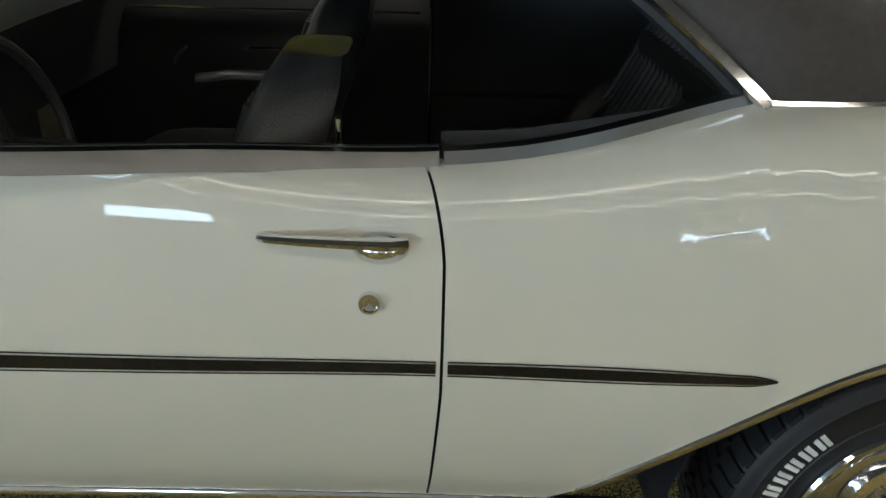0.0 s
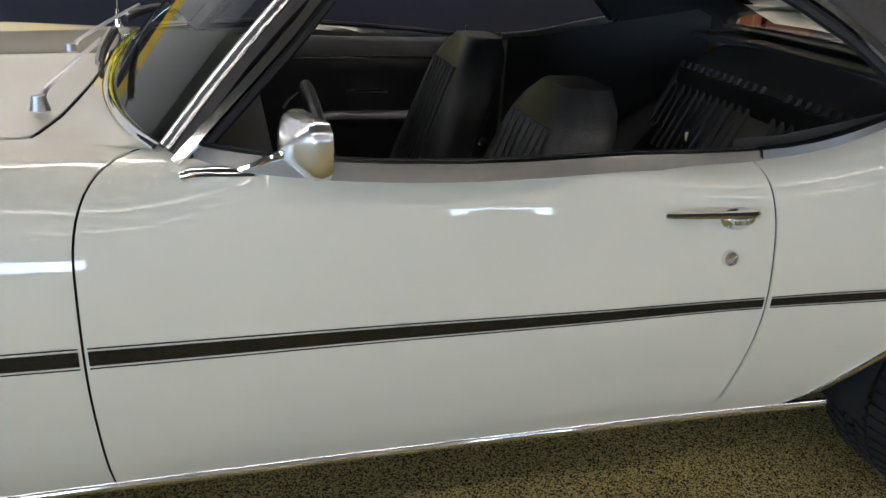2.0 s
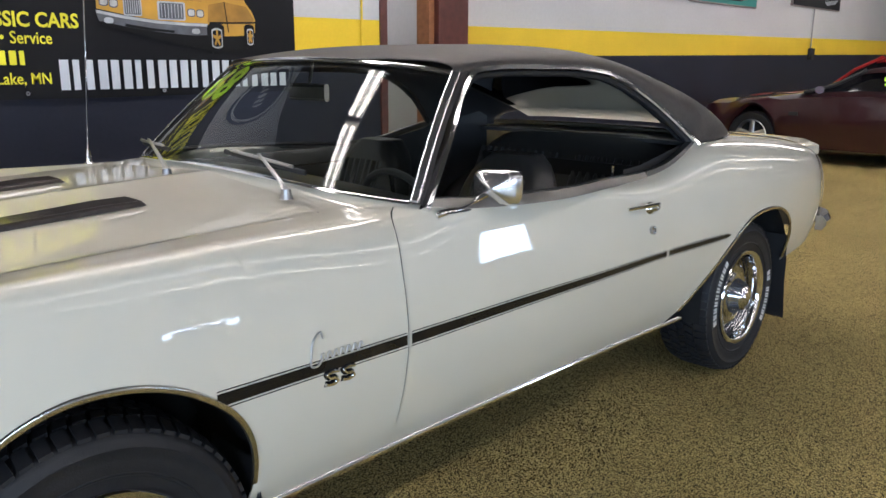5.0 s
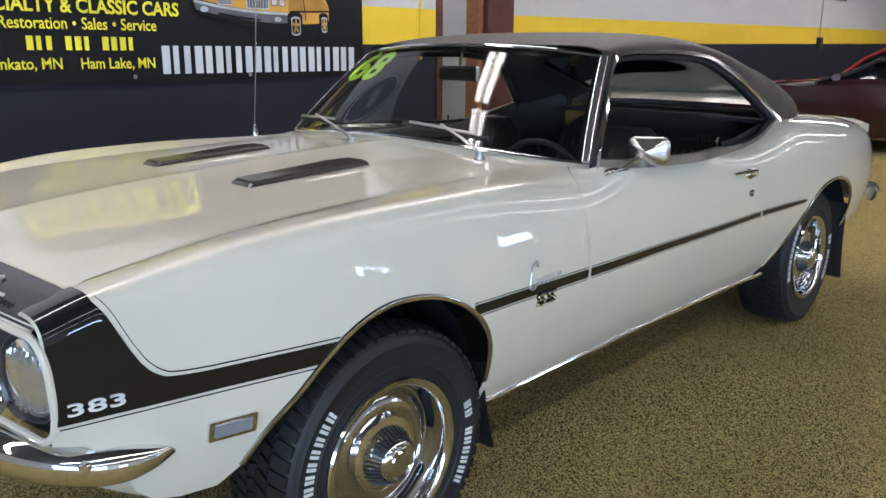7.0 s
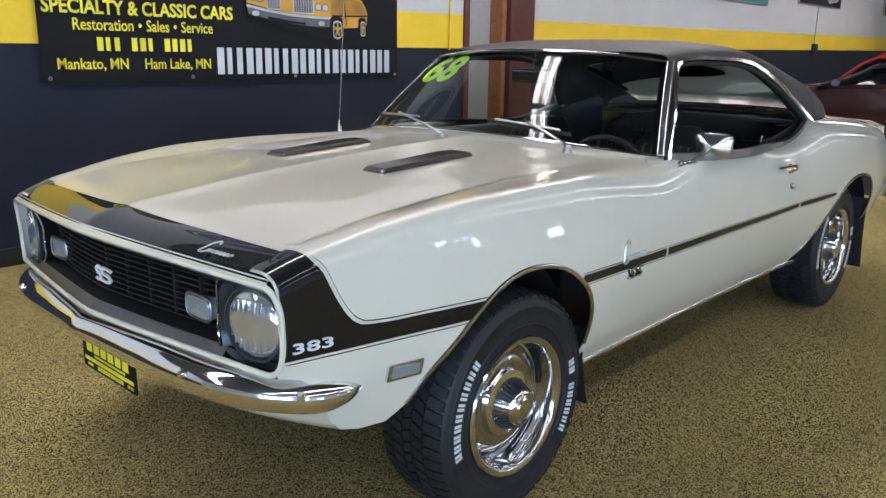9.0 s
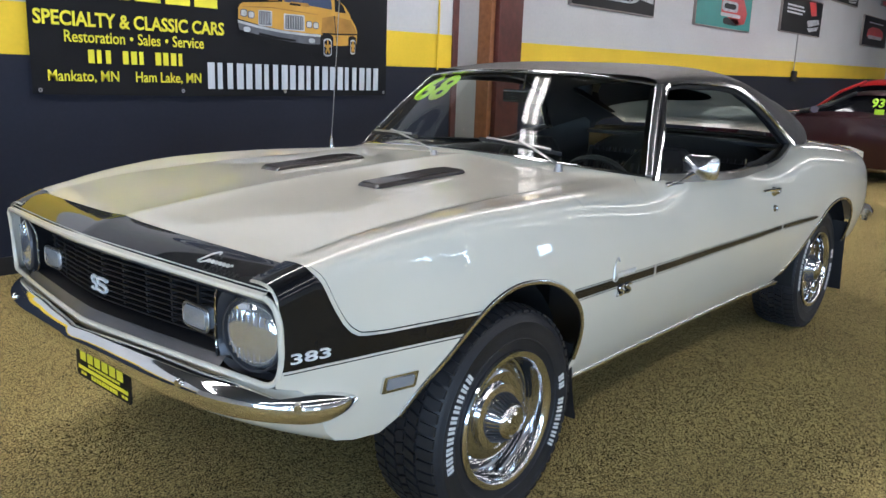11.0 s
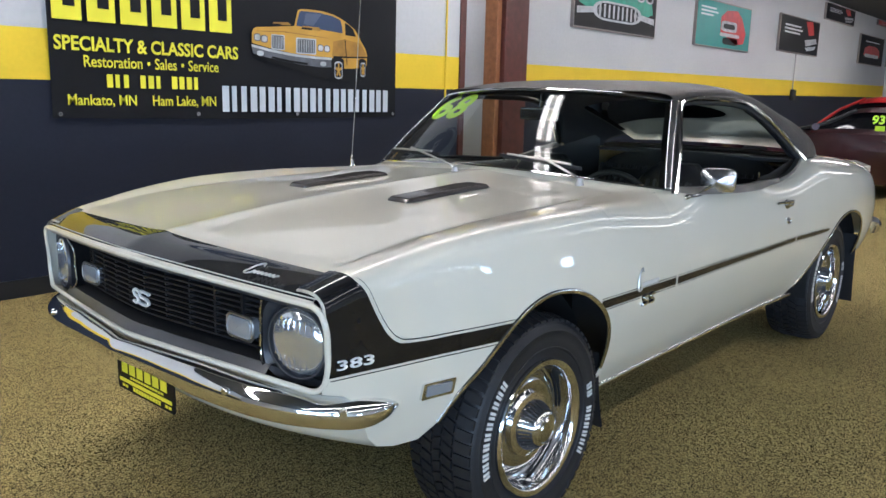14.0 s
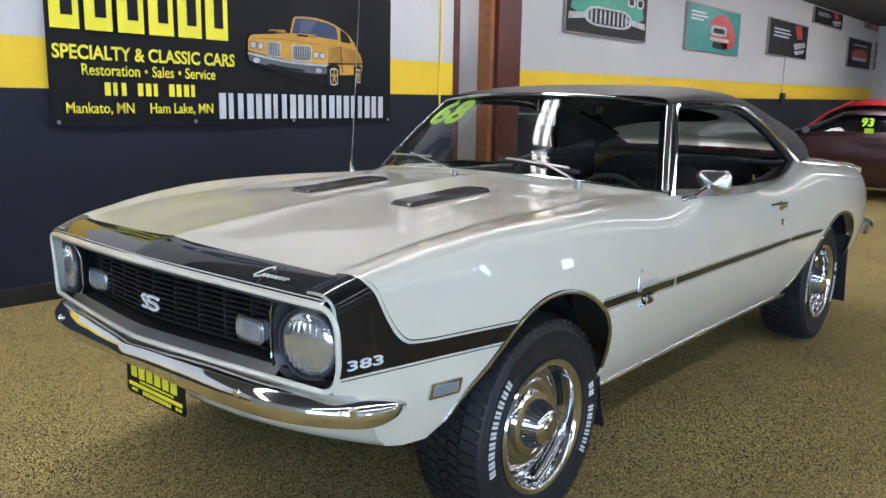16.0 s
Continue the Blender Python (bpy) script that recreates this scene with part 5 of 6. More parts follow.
for z in np.linspace(0.47, 0.905, 10):
    rows.append([(3.715 + 0.05 * math.sin(math.pi * (z - 0.47) / 0.435) * (1 - abs(u) ** 3), u * side_y(3.715, min(z, 0.88)), z) for u in np.linspace(-1, 1, 25)])
part("tail_panel", grid(rows), PAINT, car, thick=0.003)
rb = [(3.50, 0.855, 0.545), (3.62, 0.838, 0.545), (3.72, 0.79, 0.545), (3.775, 0.68, 0.545), (3.80, 0.4, 0.545), (3.805, 0.0, 0.545)]
rb = rb + [(x, -y, z) for x, y, z in rb[-2::-1]]
part("rear_bumper", sweep(spline(rb, 70), [(-a, b) for a, b in ((-0.02, -0.035), (0.012, -0.036), (0.03, -0.012), (0.03, 0.010), (0.012, 0.034), (-0.02, 0.034))]), CHROME, car, "chrome rear bumper wrapped round the corner")

# dark floor pan and firewall under the skin
part("floor_pan", box(0.40, 3.3, -0.64, 0.64, 0.255, 0.275), DARK, car)
part("engine_bay", box(-0.55, 0.70, -0.48, 0.48, 0.46, 0.78), DARK, car)
part("trunk_well", box(2.55, 3.62, -0.49, 0.49, 0.30, 0.86), DARK, car)

# ---- wheels
RT = 0.331


def wheel(x, sgn):
    yo = sgn * 0.826
    w = 0.232
    prof = [(0.200, -w + 0.03), (0.235, -w + 0.008), (0.285, -w), (0.312, -w + 0.012), (0.320, -w + 0.030), (RT - 0.009, -w + 0.055)]
    prof += [(RT - 0.009, -0.052), (0.319, -0.030), (0.313, -0.013), (0.300, -0.004), (0.290, -0.0015), (0.288, 0.0005), (0.284, 0.0005), (0.282, -0.001), (0.262, 0.0), (0.240, -0.003), (0.238, -0.001), (0.234, -0.002), (0.232, -0.005), (0.215, -0.009), (0.198, -0.014), (0.188, -0.030)]
    bm = lathe([(r, a * sgn) for r, a in prof], 72, "y", (x, yo, RT))
    wh = new("wheel")
    wh.parent = car
    wh.location = (0.006, 0, -0.008) if x > 1 else (0, 0, 0)
    wh["label"] = "chrome rally wheel on a raised-letter black tyre"
    tyre = part("tyre", bm, RUBBER, wh)
    # tread blocks in five rows
    bm = bmesh.new()
    count = 60
    for k in range(count):
        for a0, a1, shift, skew in ((-0.010, -0.056, 0.0, 0.10), (-0.064, -0.098, 0.5, 0.35), (-0.104, -0.130, 0.2, -0.3), (-0.136, -0.170, 0.7, 0.35), (-w + 0.010, -w + 0.056, 0.4, -0.10)):
            t = 2 * math.pi * (k + shift) / count
            vs = add_box(bm, -0.0125, 0.0125, min(a0, a1), max(a0, a1), 0.0, 0.008)
            for v in vs:
                d = min(-v.co.y, w + v.co.y)
                r = RT - 0.0085 + v.co.z - max(0.0, 0.045 - d) ** 2 * 9.0
                ang = t + (v.co.x + skew * (v.co.y - 0.5 * (a0 + a1))) / RT
                v.co = (x + r * math.cos(ang), yo + sgn * v.co.y, RT + r * math.sin(ang))
    tagged(part("tread", bm, RUBBER, tyre, smooth=False), kind="stuff")
    # raised white letters on the sidewall, as plain bars
    bm = bmesh.new()
    for start, count, size in ((135, 10, 6.2), (325, 9, 5.8)):
        for k in range(count):
            if start == 325 and k == 6:
                continue
            a0 = start + k * size * 1.0
            for d0, d1, r0, r1 in ((0.0, 0.28, 0.249, 0.273), (0.42, 0.70, 0.249, 0.273)):
                pts = []
                for aa, rr in ((a0 + d0 * size, r0), (a0 + d1 * size, r0), (a0 + d1 * size, r1), (a0 + d0 * size, r1)):
                    t = radians(aa)
                    pts.append((x - sgn * -rr * math.cos(t) if sgn > 0 else x - rr * math.cos(t) * -1, yo + sgn * 0.0022, RT + rr * math.sin(t)))
                vs = [bm.verts.new(p) for p in pts] + [bm.verts.new((p[0], yo - sgn * 0.003, p[2])) for p in pts]
                for f in ((0, 1, 2, 3), (0, 1, 5, 4), (1, 2, 6, 5), (2, 3, 7, 6), (3, 0, 4, 7)):
                    bm.faces.new([vs[i] for i in f])
    tagged(part("sidewall_lettering", bm, LETTER, tyre, "raised white sidewall lettering", smooth=False), kind="stuff")
    # rim: trim ring, dish, hub cap
    S = lambda p: [(r, sgn * a) for r, a in p]
    part("trim_ring", lathe(S([(0.188, -0.030), (0.204, -0.016), (0.2055, -0.004), (0.202, 0.001), (0.188, -0.001), (0.183, -0.005), (0.179, -0.020), (0.176, -0.060)]), 64, "y", (x, yo, RT)), CHROME, wh, "polished trim ring")
    rim = part("rim", lathe(S([(0.177, -0.060), (0.173, -0.072), (0.166, -0.075), (0.152, -0.062), (0.132, -0.048), (0.112, -0.046), (0.100, -0.052), (0.085, -0.05)]), 64, "y", (x, yo, RT)), RIM, wh, "slotted rally rim")
    for k in range(5):
        bm = bmesh.new()
        rows = []
        for a in np.linspace(-21, 21, 10):
            t = radians(90 + 72 * k + a)
            e = math.sqrt(max(1 - (a / 21.0) ** 2, 0.0)) * 0.0105
            rows.append([(x + r * math.cos(t), yo - sgn * d, RT + r * math.sin(t)) for r, d in ((0.159 - e, 0.0615), (0.159, 0.0655), (0.159 + e, 0.0725))])
        grid(rows, bm)
        part("rim_slot", bm, DARK, rim)
    part("hub_cap", lathe(S([(0.098, -0.056), (0.096, -0.040), (0.082, -0.036), (0.072, -0.034), (0.053, 0.006), (0.049, 0.013), (0.043, 0.016), (0.038, 0.013), (0.034, 0.016), (0.029, 0.016), (0.026, 0.019), (0.001, 0.020)]), 48, "y", (x, yo, RT)), CHROME, wh, "chrome centre cap with ribbed sides")
    bm = bmesh.new()
    for k in range(36):
        t = 2 * math.pi * k / 36
        c, s = math.cos(t), math.sin(t)
        for (r0, a0), (r1, a1) in (((0.0735, -0.032), (0.0545, 0.005)),):
            tx, tz = -s * 0.0018, c * 0.0018
            vs = [bm.verts.new((x + r * c + q * tx, yo + sgn * a, RT + r * s + q * tz)) for r, a in ((r0 + 0.0, a0), (r1, a1), (r1 + 0.003, a1), (r0 + 0.003, a0)) for q in (-1, 1)]
            for f in ((0, 2, 4, 6), (1, 7, 5, 3), (4, 5, 7, 6), (2, 3, 5, 4)):
                bm.faces.new([vs[i] for i in f])
    tagged(part("cap_ribbing", bm, GUNMETAL, wh, smooth=False), kind="stuff")
    part("brake_drum", lathe(S([(0.001, -0.10), (0.14, -0.10), (0.15, -0.16), (0.001, -0.17)]), 24, "y", (x, yo, RT)), DARK, wh)


for wx in (0.012, WB):
    for sgn in (-1, 1):
        wheel(wx, sgn)

# ---- fittings on the driver's side
dh = on_side(1.835, 0.832, 0.004)
handle = part("door_handle", sweep([dh @ Vector(p) for p in ((-0.095, 0.004, 0.006), (-0.085, 0.004, 0.014), (-0.04, 0.003, 0.021), (0.03, 0.001, 0.022), (0.07, 0.0, 0.018), (0.088, 0.0, 0.006))], lambda t: ring(0.0055 + 0.004 * t, 8, 0.0085 + 0.003 * t), up=(0, -1, 0.2)), CHROME, car, "chrome push-button door handle")
bm = lathe([(0.001, 0.028), (0.012, 0.027), (0.017, 0.022), (0.018, 0.014), (0.024, 0.008), (0.028, 0.0)], 20, "z")
bm.transform(on_side(1.892, 0.824, 0.0) @ Matrix.Diagonal((1.35, 0.8, 1, 1)))
part("handle_button", bm, CHROME, handle)
bm = lathe([(0.001, 0.006), (0.010, 0.0065), (0.011, 0.009), (0.014, 0.009), (0.016, 0.0)], 20, "z")
bm.transform(on_side(1.878, 0.752, 0.001))
part("door_lock", bm, CHROME, car, "round chrome door lock")

# door mirror: chrome pyramid-backed head on an arm
foot = [(0.915, -0.796, 0.922), (0.93, -0.797, 0.928), (0.97, -0.797, 0.929), (1.02, -0.797, 0.926), (1.040, -0.797, 0.920)]
base = part("mirror_foot", sweep(foot, lambda t: ring(0.013 - 0.008 * abs(2 * t - 1) ** 4, 10, 0.009)), CHROME, car, "chrome door mirror")
part("mirror_foot_slot", sweep([(0.935, -0.8105, 0.929), (1.025, -0.8105, 0.927)], ring(0.0022, 6)), FLAP, base)
part("mirror_arm", sweep(spline([(1.000, -0.797, 0.930), (1.030, -0.808, 0.944), (1.052, -0.822, 0.958), (1.085, -0.832, 0.968)], 14), lambda t: ring(0.009 - 0.002 * t, 8, 0.007)), CHROME, base)
rows = []
for d, k in ((-0.042, 0.02), (-0.041, 0.14), (-0.030, 0.55), (-0.016, 0.88), (-0.004, 0.985), (0.004, 1.0), (0.014, 0.98), (0.016, 0.92), (0.010, 0.90), (0.010, 0.02)):
    rows.append([(1.102 + d, -0.834 + u * k, 0.980 + v * k) for u, v in round_rect(0.134, 0.092, 0.026, 6)])
bm = grid(rows, close=True)
bm.transform(Matrix.Translation((1.1, -0.834, 0)) @ Matrix.Rotation(radians(19), 4, "Z") @ Matrix.Translation((-1.1, 0.834, 0)))
part("mirror_head", bm, AGED_CHROME, base, angle=25)

# wipers
for px, py, u0 in ((0.692, -0.50, -0.36), (0.662, 0.07, 0.62)):
    p0 = Vector((px - 0.02, py, 0.972))
    tip = ws_bot(u0).lerp(ws_top(u0), 0.10) + Vector((-0.050, 0, 0.036))
    arm = part("wiper_arm", sweep([p0, p0.lerp(tip, 0.08) + Vector((0, 0, 0.012)), p0.lerp(tip, 0.5) + Vector((0, 0, 0.009)), tip], lambda t: ring(0.009 - 0.004 * t, 6, 0.004)), DULL_METAL, car, "satin metal wiper arm and blade")
    part("wiper_pivot", lathe([(0.001, 0.016), (0.012, 0.014), (0.014, 0.002), (0.018, -0.012)], 16, "z", tuple(p0)), DULL_METAL, arm)
    ba, bb = u0 - 0.26, u0 + 0.27
    blade = [ws_bot(t).lerp(ws_top(t), 0.065 + 0.05 * (t - ba) / 0.6) + Vector((-0.038, 0, 0.020)) for t in np.linspace(ba, min(bb, 0.93), 10)]
    part("wiper_bridge", sweep([p + Vector((-0.006, 0, 0.010)) for p in blade[1:9]], ring(0.005, 6)), DULL_METAL, arm)
    part("wiper_blade", sweep(blade, ring(0.005, 6, 0.008)), FLAP, arm)

# aerial on the far fender
aer = part("aerial_base", lathe([(0.022, -0.012), (0.020, 0.006), (0.012, 0.012), (0.010, 0.030), (0.007, 0.045), (0.004, 0.060)], 16, "z", (0.680, 0.735, 0.930)), CHROME, car, "tall thin chrome radio aerial")
part("aerial_mast", sweep([(0.680, 0.735, 0.98), (0.70, 0.735, 1.25), (0.735, 0.735, 1.78)], ring(0.0022, 6), up=(0, 1, 0)), CHROME, aer)

# dealer plate under the bumper
plate = part("front_plate", outline_plate(round_rect(0.305, 0.15, 0.01, 3), 0.003, lambda u, v, d: Vector((-0.800 - d, -0.083 - u, 0.512 + v)), None), INK, car, "black dealer plate with yellow print hung below the bumper")
for z0, z1, u0, u1, n in ((-0.024, 0.014, -0.125, 0.125, 6), (-0.036, -0.029, -0.08, 0.10, 12), (-0.052, -0.041, -0.14, 0.14, 1), (-0.068, -0.056, -0.065, 0.085, 10), (-0.066, -0.058, -0.125, -0.09, 2), (-0.066, -0.058, 0.105, 0.14, 2)):
    wv = (u1 - u0) / n
    for k in range(n):
        a, b = u0 + wv * k, u0 + wv * (k + (0.78 if n > 1 else 1))
        bm = bmesh.new()
        bm.faces.new([bm.verts.new((-0.8042, -0.083 - u, 0.512 + v)) for u, v in ((a, z0), (b, z0), (b, z1), (a, z1))])
        part("print_bar", bm, BANNER_YELLOW, plate, smooth=False, thick=0.0006)

# ---- interior
part("cabin_floor", box(0.72, 2.60, -0.66, 0.66, 0.275, 0.30), TRIMBLACK, car)
part("firewall", box(0.70, 0.74, -0.66, 0.66, 0.27, 0.90), TRIMBLACK, car)
for s in (-1, 1):
    bm = bmesh.new()
    grid([[(x, s * y, z) for x in np.linspace(0.80, 1.96, 6)] for y, z in ((0.70, 0.32), (0.695, 0.60), (0.690, 0.62), (0.69, 0.80), (0.715, 0.90), (0.735, 0.918))], bm)
    panel = part("door_panel", bm, TRIMBLACK, car, "black vinyl inner door panel")
    part("panel_trim", sweep([(x, s * 0.686, 0.855) for x in (0.85, 1.93)], ring(0.005, 6)), STAINLESS, panel)
    part("arm_rest", sweep([(1.25, s * 0.665, 0.64), (1.35, s * 0.655, 0.655), (1.65, s * 0.655, 0.655), (1.72, s * 0.66, 0.64)], ring(0.03, 10, 0.022)), TRIMBLACK, panel)
    part("door_pull", sweep([(1.40, s * 0.675, 0.74), (1.42, s * 0.655, 0.745), (1.52, s * 0.655, 0.745), (1.54, s * 0.675, 0.74)], ring(0.006, 6)), CHROME, panel)
    part("window_crank", sweep([(1.18, s * 0.665, 0.69), (1.20, s * 0.66, 0.72), (1.23, s * 0.66, 0.745)], ring(0.006, 6)), CHROME, panel)
    bm = bmesh.new()
    grid([[(x, s * (0.70 - 0.10 * max(0, (x - 2.35)) - (0.02 if z > 0.6 else 0)), z) for z in (0.32, 0.60, 0.62, 0.85, 0.93 + 0.18 * max(0, x - 2.05))] for x in np.linspace(1.97, 2.75, 8)], bm)
    part("quarter_trim", bm, TRIMBLACK, car)
    bm = bmesh.new()
    grid([[Vector(roof_point(x, s * t)) * 1 + Vector((0, -s * 0.035, -0.02)) for t in np.linspace(0.50, 1.0, 8)] for x in np.linspace(2.0, 2.80, 10)], bm)
    part("sail_trim", bm, HEADLINER, car)
# dashboard and steering wheel
dash = part("dashboard", grid([[(x, y, z - 0.02 * abs(y / 0.68) ** 2) for y in np.linspace(-0.68, 0.68, 15)] for x, z in ((0.78, 0.955), (0.90, 0.955), (1.02, 0.945), (1.06, 0.925), (1.05, 0.88), (1.02, 0.80), (1.00, 0.70), (0.85, 0.62))]), TRIMBLACK, car, "black dashboard", thick=0.01)
sw = [(1.20 + 0.045 * math.sin(t) * -1.0, -0.36 + 0.19 * math.cos(t), 0.79 + 0.18 * math.sin(t)) for t in np.linspace(0, 2 * math.pi, 41)]
steer = part("steering_wheel", sweep(sw, ring(0.012, 8), up=(1, 0, 0.3), caps=False), TRIMBLACK, car, "thin-rimmed black steering wheel")
for a in (200, 340, 90):
    t = radians(a)
    part("spoke", sweep([(1.185, -0.36, 0.79), (1.20 - 0.045 * math.sin(t), -0.36 + 0.185 * math.cos(t), 0.79 + 0.175 * math.sin(t))], ring(0.008, 6), up=(1, 0, 0.2)), STAINLESS, steer)
part("column", sweep([(1.0, -0.36, 0.74), (1.185, -0.36, 0.79)], ring(0.03, 10)), TRIMBLACK, steer)
part("inside_mirror", sweep([(1.125, -0.09, 1.200), (1.125, 0.10, 1.200)], [(u * 0.4, v) for u, v in round_rect(0.05, 0.055, 0.015)]), CHROME, car, "interior rear-view mirror")
part("mirror_stem", sweep([(1.125, 0, 1.23), (1.14, 0, 1.30)], ring(0.006, 6)), CHROME, car)


def cushion(w, h, d, r=0.05, lean=0.0, taper=0.0, n=14):
    """A soft upholstered block: h up, w across, d deep."""
    rows = []
    for v in np.linspace(0, 1, n):
        k = 1 - 0.30 * (abs(2 * v - 1)) ** 6
        wk = 1 - taper * v - 0.30 * v**9
        row = []
        for t in np.linspace(0, 2 * math.pi, 25)[:-1]:
            c, s = math.cos(t), math.sin(t)
            q = (abs(c) ** 5 + abs(s) ** 5) ** -0.2
            row.append((s * q * d / 2 * k + lean * v, c * q * w / 2 * wk * (0.75 + 0.25 * k), h * v))
        rows.append(row)
    bm = grid(rows, close=True)
    bm.verts.ensure_lookup_table()
    m = len(rows[0])
    bm.faces.new([bm.verts[i] for i in range(m)])
    bm.faces.new([bm.verts[len(bm.verts) - m + i] for i in range(m)])
    return bm


for y in (-0.37, 0.37):
    bm = cushion(0.50, 0.17, 0.52)
    bm.transform(Matrix.Translation((1.38, y, 0.36)))
    seat = part("front_seat", bm, SEAT, car, "black vinyl bucket seat")
    bm = cushion(0.50, 0.53, 0.16, lean=0.19, taper=0.32)
    bm.transform(Matrix.Translation((1.57, y, 0.45)))
    back = part("backrest", bm, SEAT, seat)
    for k in range(7):
        yy = y - 0.105 + 0.035 * k
        part("pleat", sweep([(1.552, yy, 0.60), (1.598, yy, 0.73), (1.634, yy, 0.83), (1.660, yy, 0.90)], ring(0.014, 8)), SEAT, back)
    part("seat_bolt", lathe([(0.001, 0.03), (0.012, 0.028), (0.012, 0.0)], 10, "y", (1.72, y - 0.22, 0.70)), CHROME, seat)
bm = cushion(1.24, 0.17, 0.46)
bm.transform(Matrix.Translation((2.32, 0, 0.40)))
bench = part("rear_seat", bm, SEAT, car, "black vinyl rear bench with pleats")
bm = cushion(1.22, 0.52, 0.15, lean=0.26, taper=0.10)
bm.transform(Matrix.Translation((2.46, 0, 0.46)))
rback = part("rear_backrest", bm, SEAT, bench)
for k in range(26):
    yy = -0.52 + 0.0416 * k
    if abs(yy) > 0.06:
        part("pleat", sweep([(2.455, yy, 0.60), (2.53, yy, 0.75), (2.590, yy, 0.88)], ring(0.013, 6, 0.009)), SEAT, rback)
part("parcel_shelf", box(2.66, 2.95, -0.60, 0.60, 0.955, 0.972), TRIMBLACK, car)


# ---------------------------------------------------------------- the other cars
def parked_coupe(name, label, place, turn, paint, roof_h, mark=None):
    """A modern low coupe, nose towards its own -x, seen mostly from its side."""
    c = thing(name, label, "car", place, "", turn)
    top = smooth_table([(-0.95, 0.56), (-0.8, 0.70), (-0.3, 0.80), (0.4, 0.87), (0.85, 0.92), (2.0, 0.94), (3.0, 0.98), (3.6, 0.96), (3.75, 0.80)])
    wid = smooth_table([(-0.95, 0.55), (-0.75, 0.80), (-0.2, 0.90), (0.8, 0.92), (2.4, 0.93), (3.3, 0.90), (3.75, 0.70)])
    low = lambda x: 0.20 + max(0.0, 0.50 * (1 - ((x - 0.0) / 0.37) ** 2) if abs(x) < 0.37 else 0, 0.50 * (1 - ((x - 2.6) / 0.37) ** 2) if abs(x - 2.6) < 0.37 else 0) ** 0.9
    rows = []
    for x in np.linspace(-0.95, 3.75, 90):
        zt, w, zb = top(x), wid(x), low(x)
        row = []
        for s in (-1, 1):
            pts = [(w - 0.06, zb), (w, zb + 0.35 * (zt - zb)), (w - 0.01, zb + 0.65 * (zt - zb)), (w - 0.06, zb + 0.92 * (zt - zb)), (w - 0.20, zt), (0.0, zt + 0.03)]
            row += [(x, s * y, z) for y, z in (pts if s < 0 else pts[-2::-1])]
        rows.append(row)
    part("body", grid(rows), paint, c, thick=0.004)
    part("under_body", box(-0.8, 3.6, -0.72, 0.72, 0.18, 0.62), DARK, c)
    rt = smooth_table([(0.55, 0.90), (0.9, roof_h - 0.17), (1.3, roof_h - 0.02), (1.7, roof_h), (2.2, roof_h - 0.03), (2.8, roof_h - 0.16), (3.3, 0.98)])
    cabin = part("greenhouse", grid([[(x, u * (0.80 - 0.28 * max(0, (rt(x) - 0.92)) / 0.4 * abs(u)), 0.90 + (rt(x) - 0.90) * (1 - abs(u) ** 5)) for u in np.linspace(-1, 1, 25)] for x in np.linspace(0.55, 3.3, 40)]), DARKGLASS, c, "dark side and rear glass")
    part("roof_skin", grid([[(x, u * 0.56, 0.905 + (rt(x) - 0.895) * (1 - abs(u * 0.72) ** 5)) for u in np.linspace(-1, 1, 15)] for x in np.linspace(1.2, 2.3, 14)]), paint, c, thick=0.004)
    for s in (-1, 1):
        part("window_pillar", sweep([(2.25, s * 0.60, rt(2.25) - 0.02), (2.55, s * 0.70, 1.06), (2.75, s * 0.80, 0.95)], ring(0.05, 8)), paint, c)
        part("screen_pillar", sweep([(0.62, s * 0.78, 0.92), (0.95, s * 0.69, rt(0.95) - 0.08), (1.3, s * 0.58, rt(1.3) - 0.01)], ring(0.025, 8)), paint if mark is None else FLAP, c)
        part("side_mirror", sweep([(0.85, s * 0.92, 0.955), (0.90, s * 1.03, 0.965)], lambda t: ring(0.055, 10, 0.05), up=(0, 0, 1)), paint, c)
        part("door_handle", box(1.75, 1.90, s * 0.925 - 0.01, s * 0.925 + 0.01, 0.78, 0.80), FLAP, c, bevel=0.003)
        for wx in (0.0, 2.6):
            wh = new("wheel")
            wh.parent = c
            S = lambda p: [(r, s * a) for r, a in p]
            tyre = part("tyre", lathe(S([(0.20, -0.20), (0.30, -0.22), (0.325, -0.20), (0.325, -0.03), (0.30, 0.0), (0.22, -0.005), (0.21, -0.03)]), 40, "y", (wx, s * 0.90, 0.325)), RUBBER, wh)
            rim = part("rim", lathe(S([(0.215, -0.012), (0.205, -0.006), (0.195, -0.03), (0.19, -0.09)]), 40, "y", (wx, s * 0.90, 0.325)), ALLOY, wh)
            part("disc", lathe(S([(0.19, -0.10), (0.001, -0.10)]), 24, "y", (wx, s * 0.90, 0.325)), DARK, wh)
            for k in range(5):
                t = radians(90 + 72 * k)
                part("spoke", sweep([(wx + r * math.cos(t), s * (0.90 - d), 0.325 + r * math.sin(t)) for r, d in ((0.02, 0.03), (0.11, 0.035), (0.20, 0.03))], ring(0.035, 6, 0.012), up=(0, 1, 0)), ALLOY, rim)
    for s in (-1, 1):
        part("fender_vent", box(0.50, 0.62, s * 0.925 - 0.004, s * 0.925 + 0.004, 0.62, 0.67), FLAP, c)
    if mark:
        mt = Matrix.Translation((1.55, -0.760, 1.03)) @ Matrix.Rotation(radians(68), 4, "X")
        lettering("year_mark", mark, 0.17, mt, LIME, cabin, depth=0.001, bold=0.006)
        part("price_tag", box(1.62, 1.74, -0.835, -0.825, 0.93, 1.0), LIME, cabin)
    return c


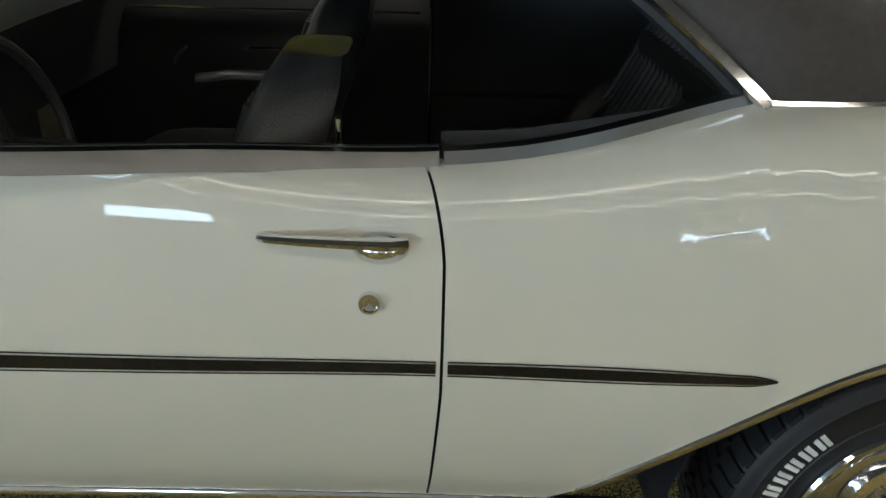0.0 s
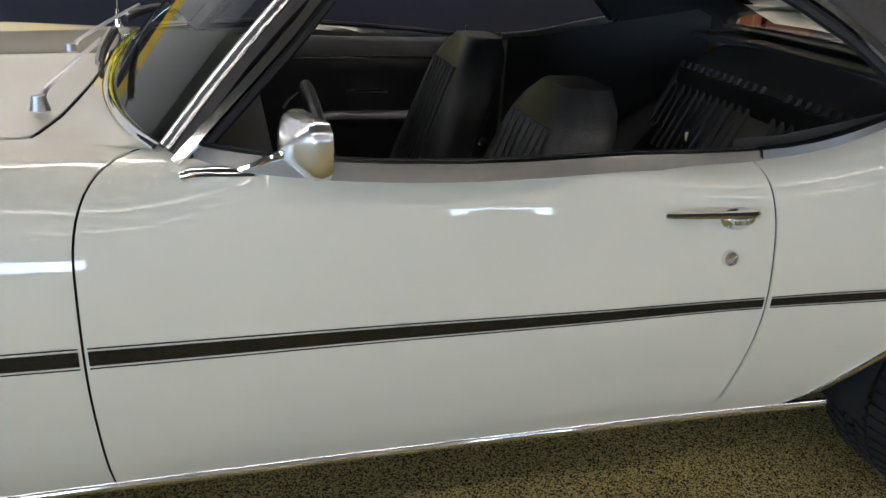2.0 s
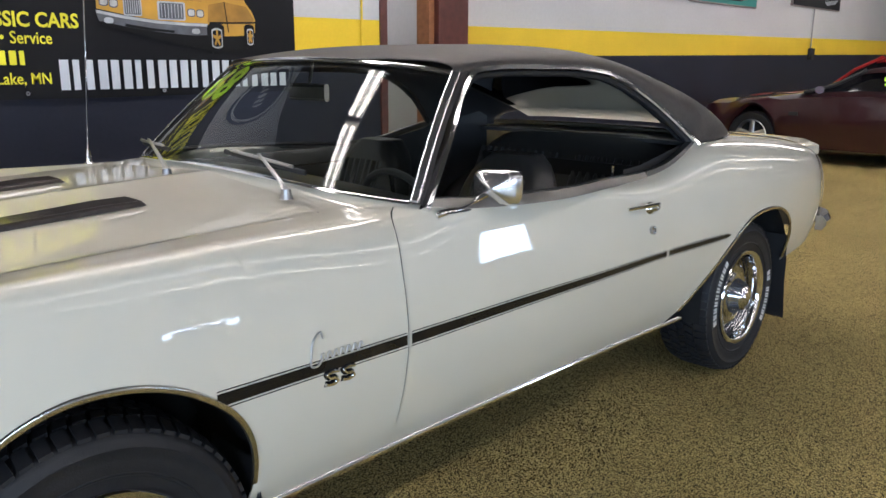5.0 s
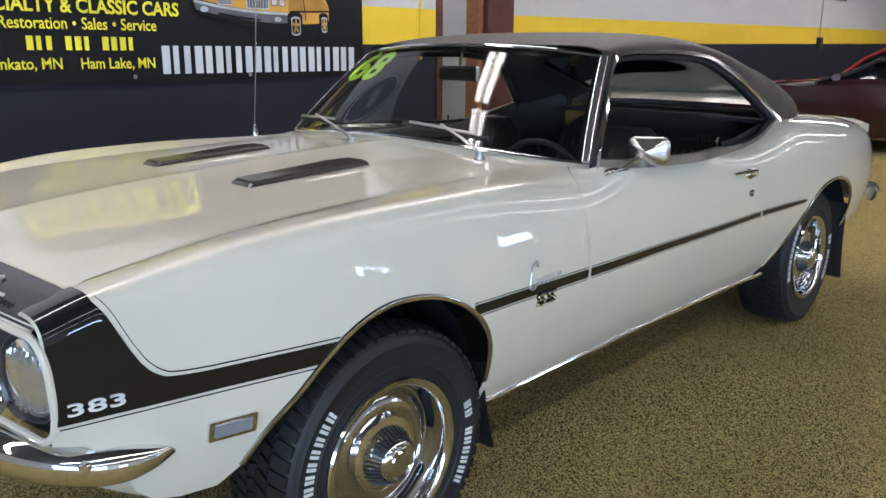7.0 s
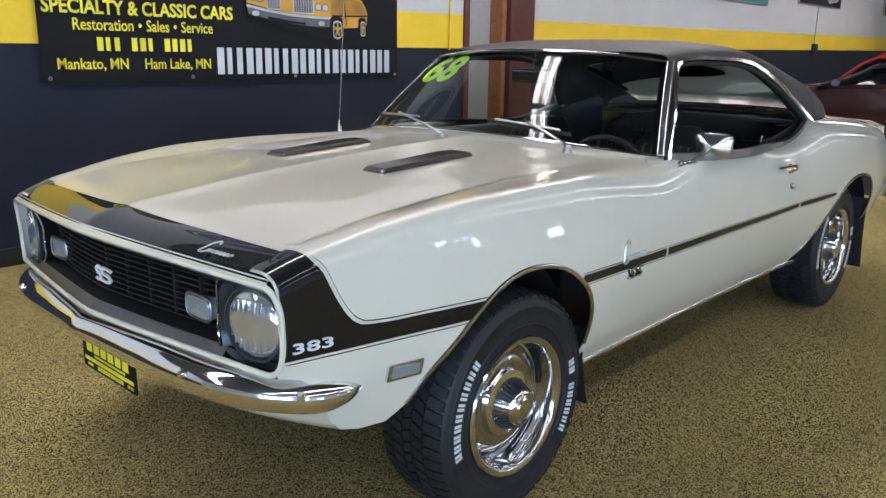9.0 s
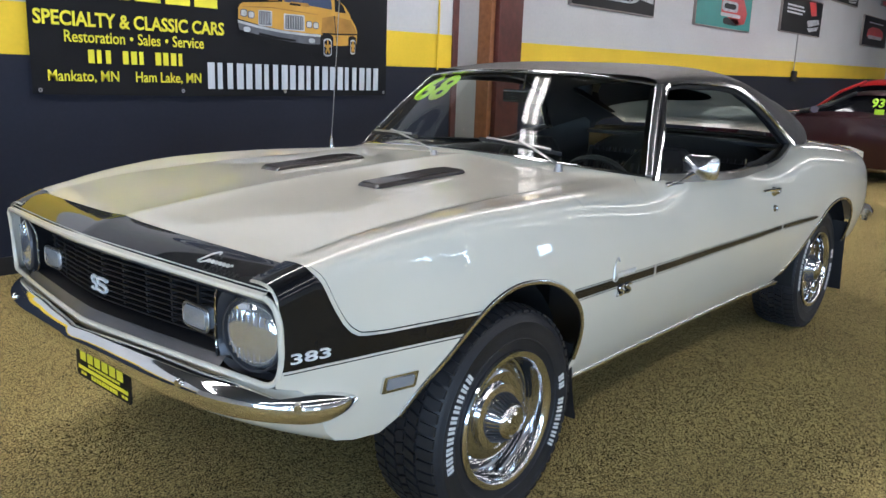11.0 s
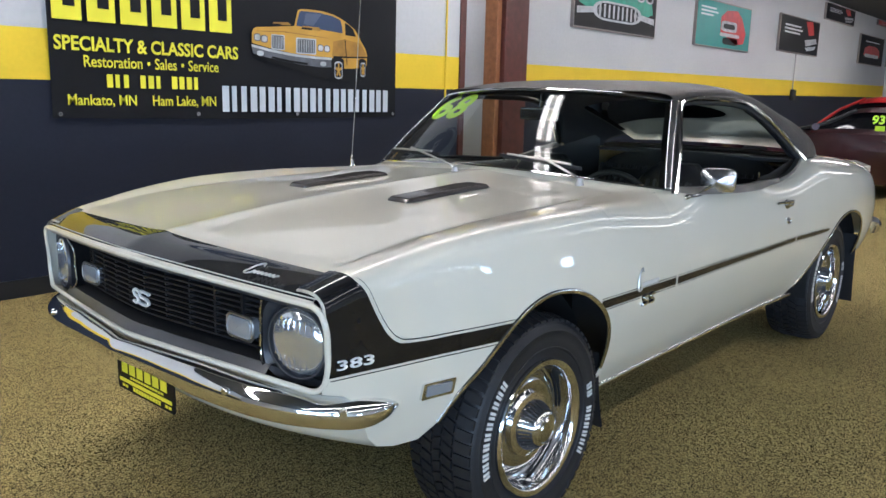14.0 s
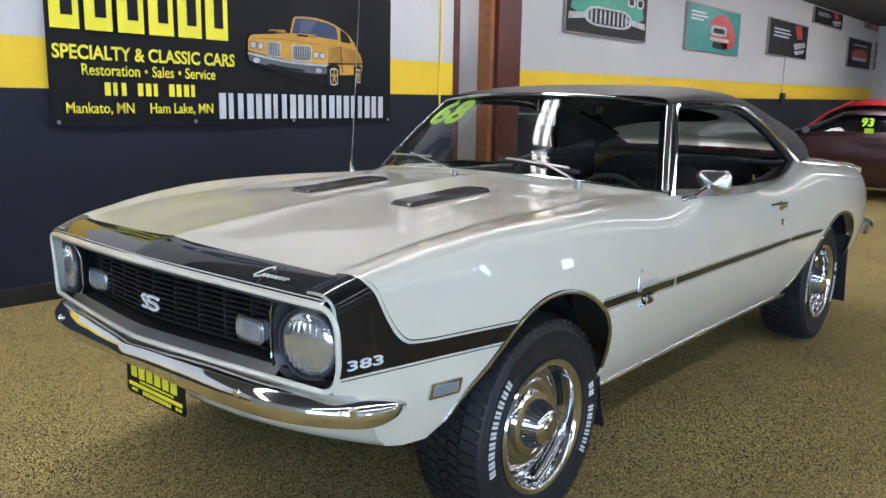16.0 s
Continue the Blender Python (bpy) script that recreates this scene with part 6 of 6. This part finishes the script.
parked_coupe("maroon_coupe", "dark maroon low coupe with a lime year mark on its glass", (11.25, 2.45, 0), -90, MAROON, 1.24, "93")
parked_coupe("red_coupe", "bright red classic fastback parked beyond the maroon coupe", (13.4, 2.88, 0), -90, RED, 1.42)
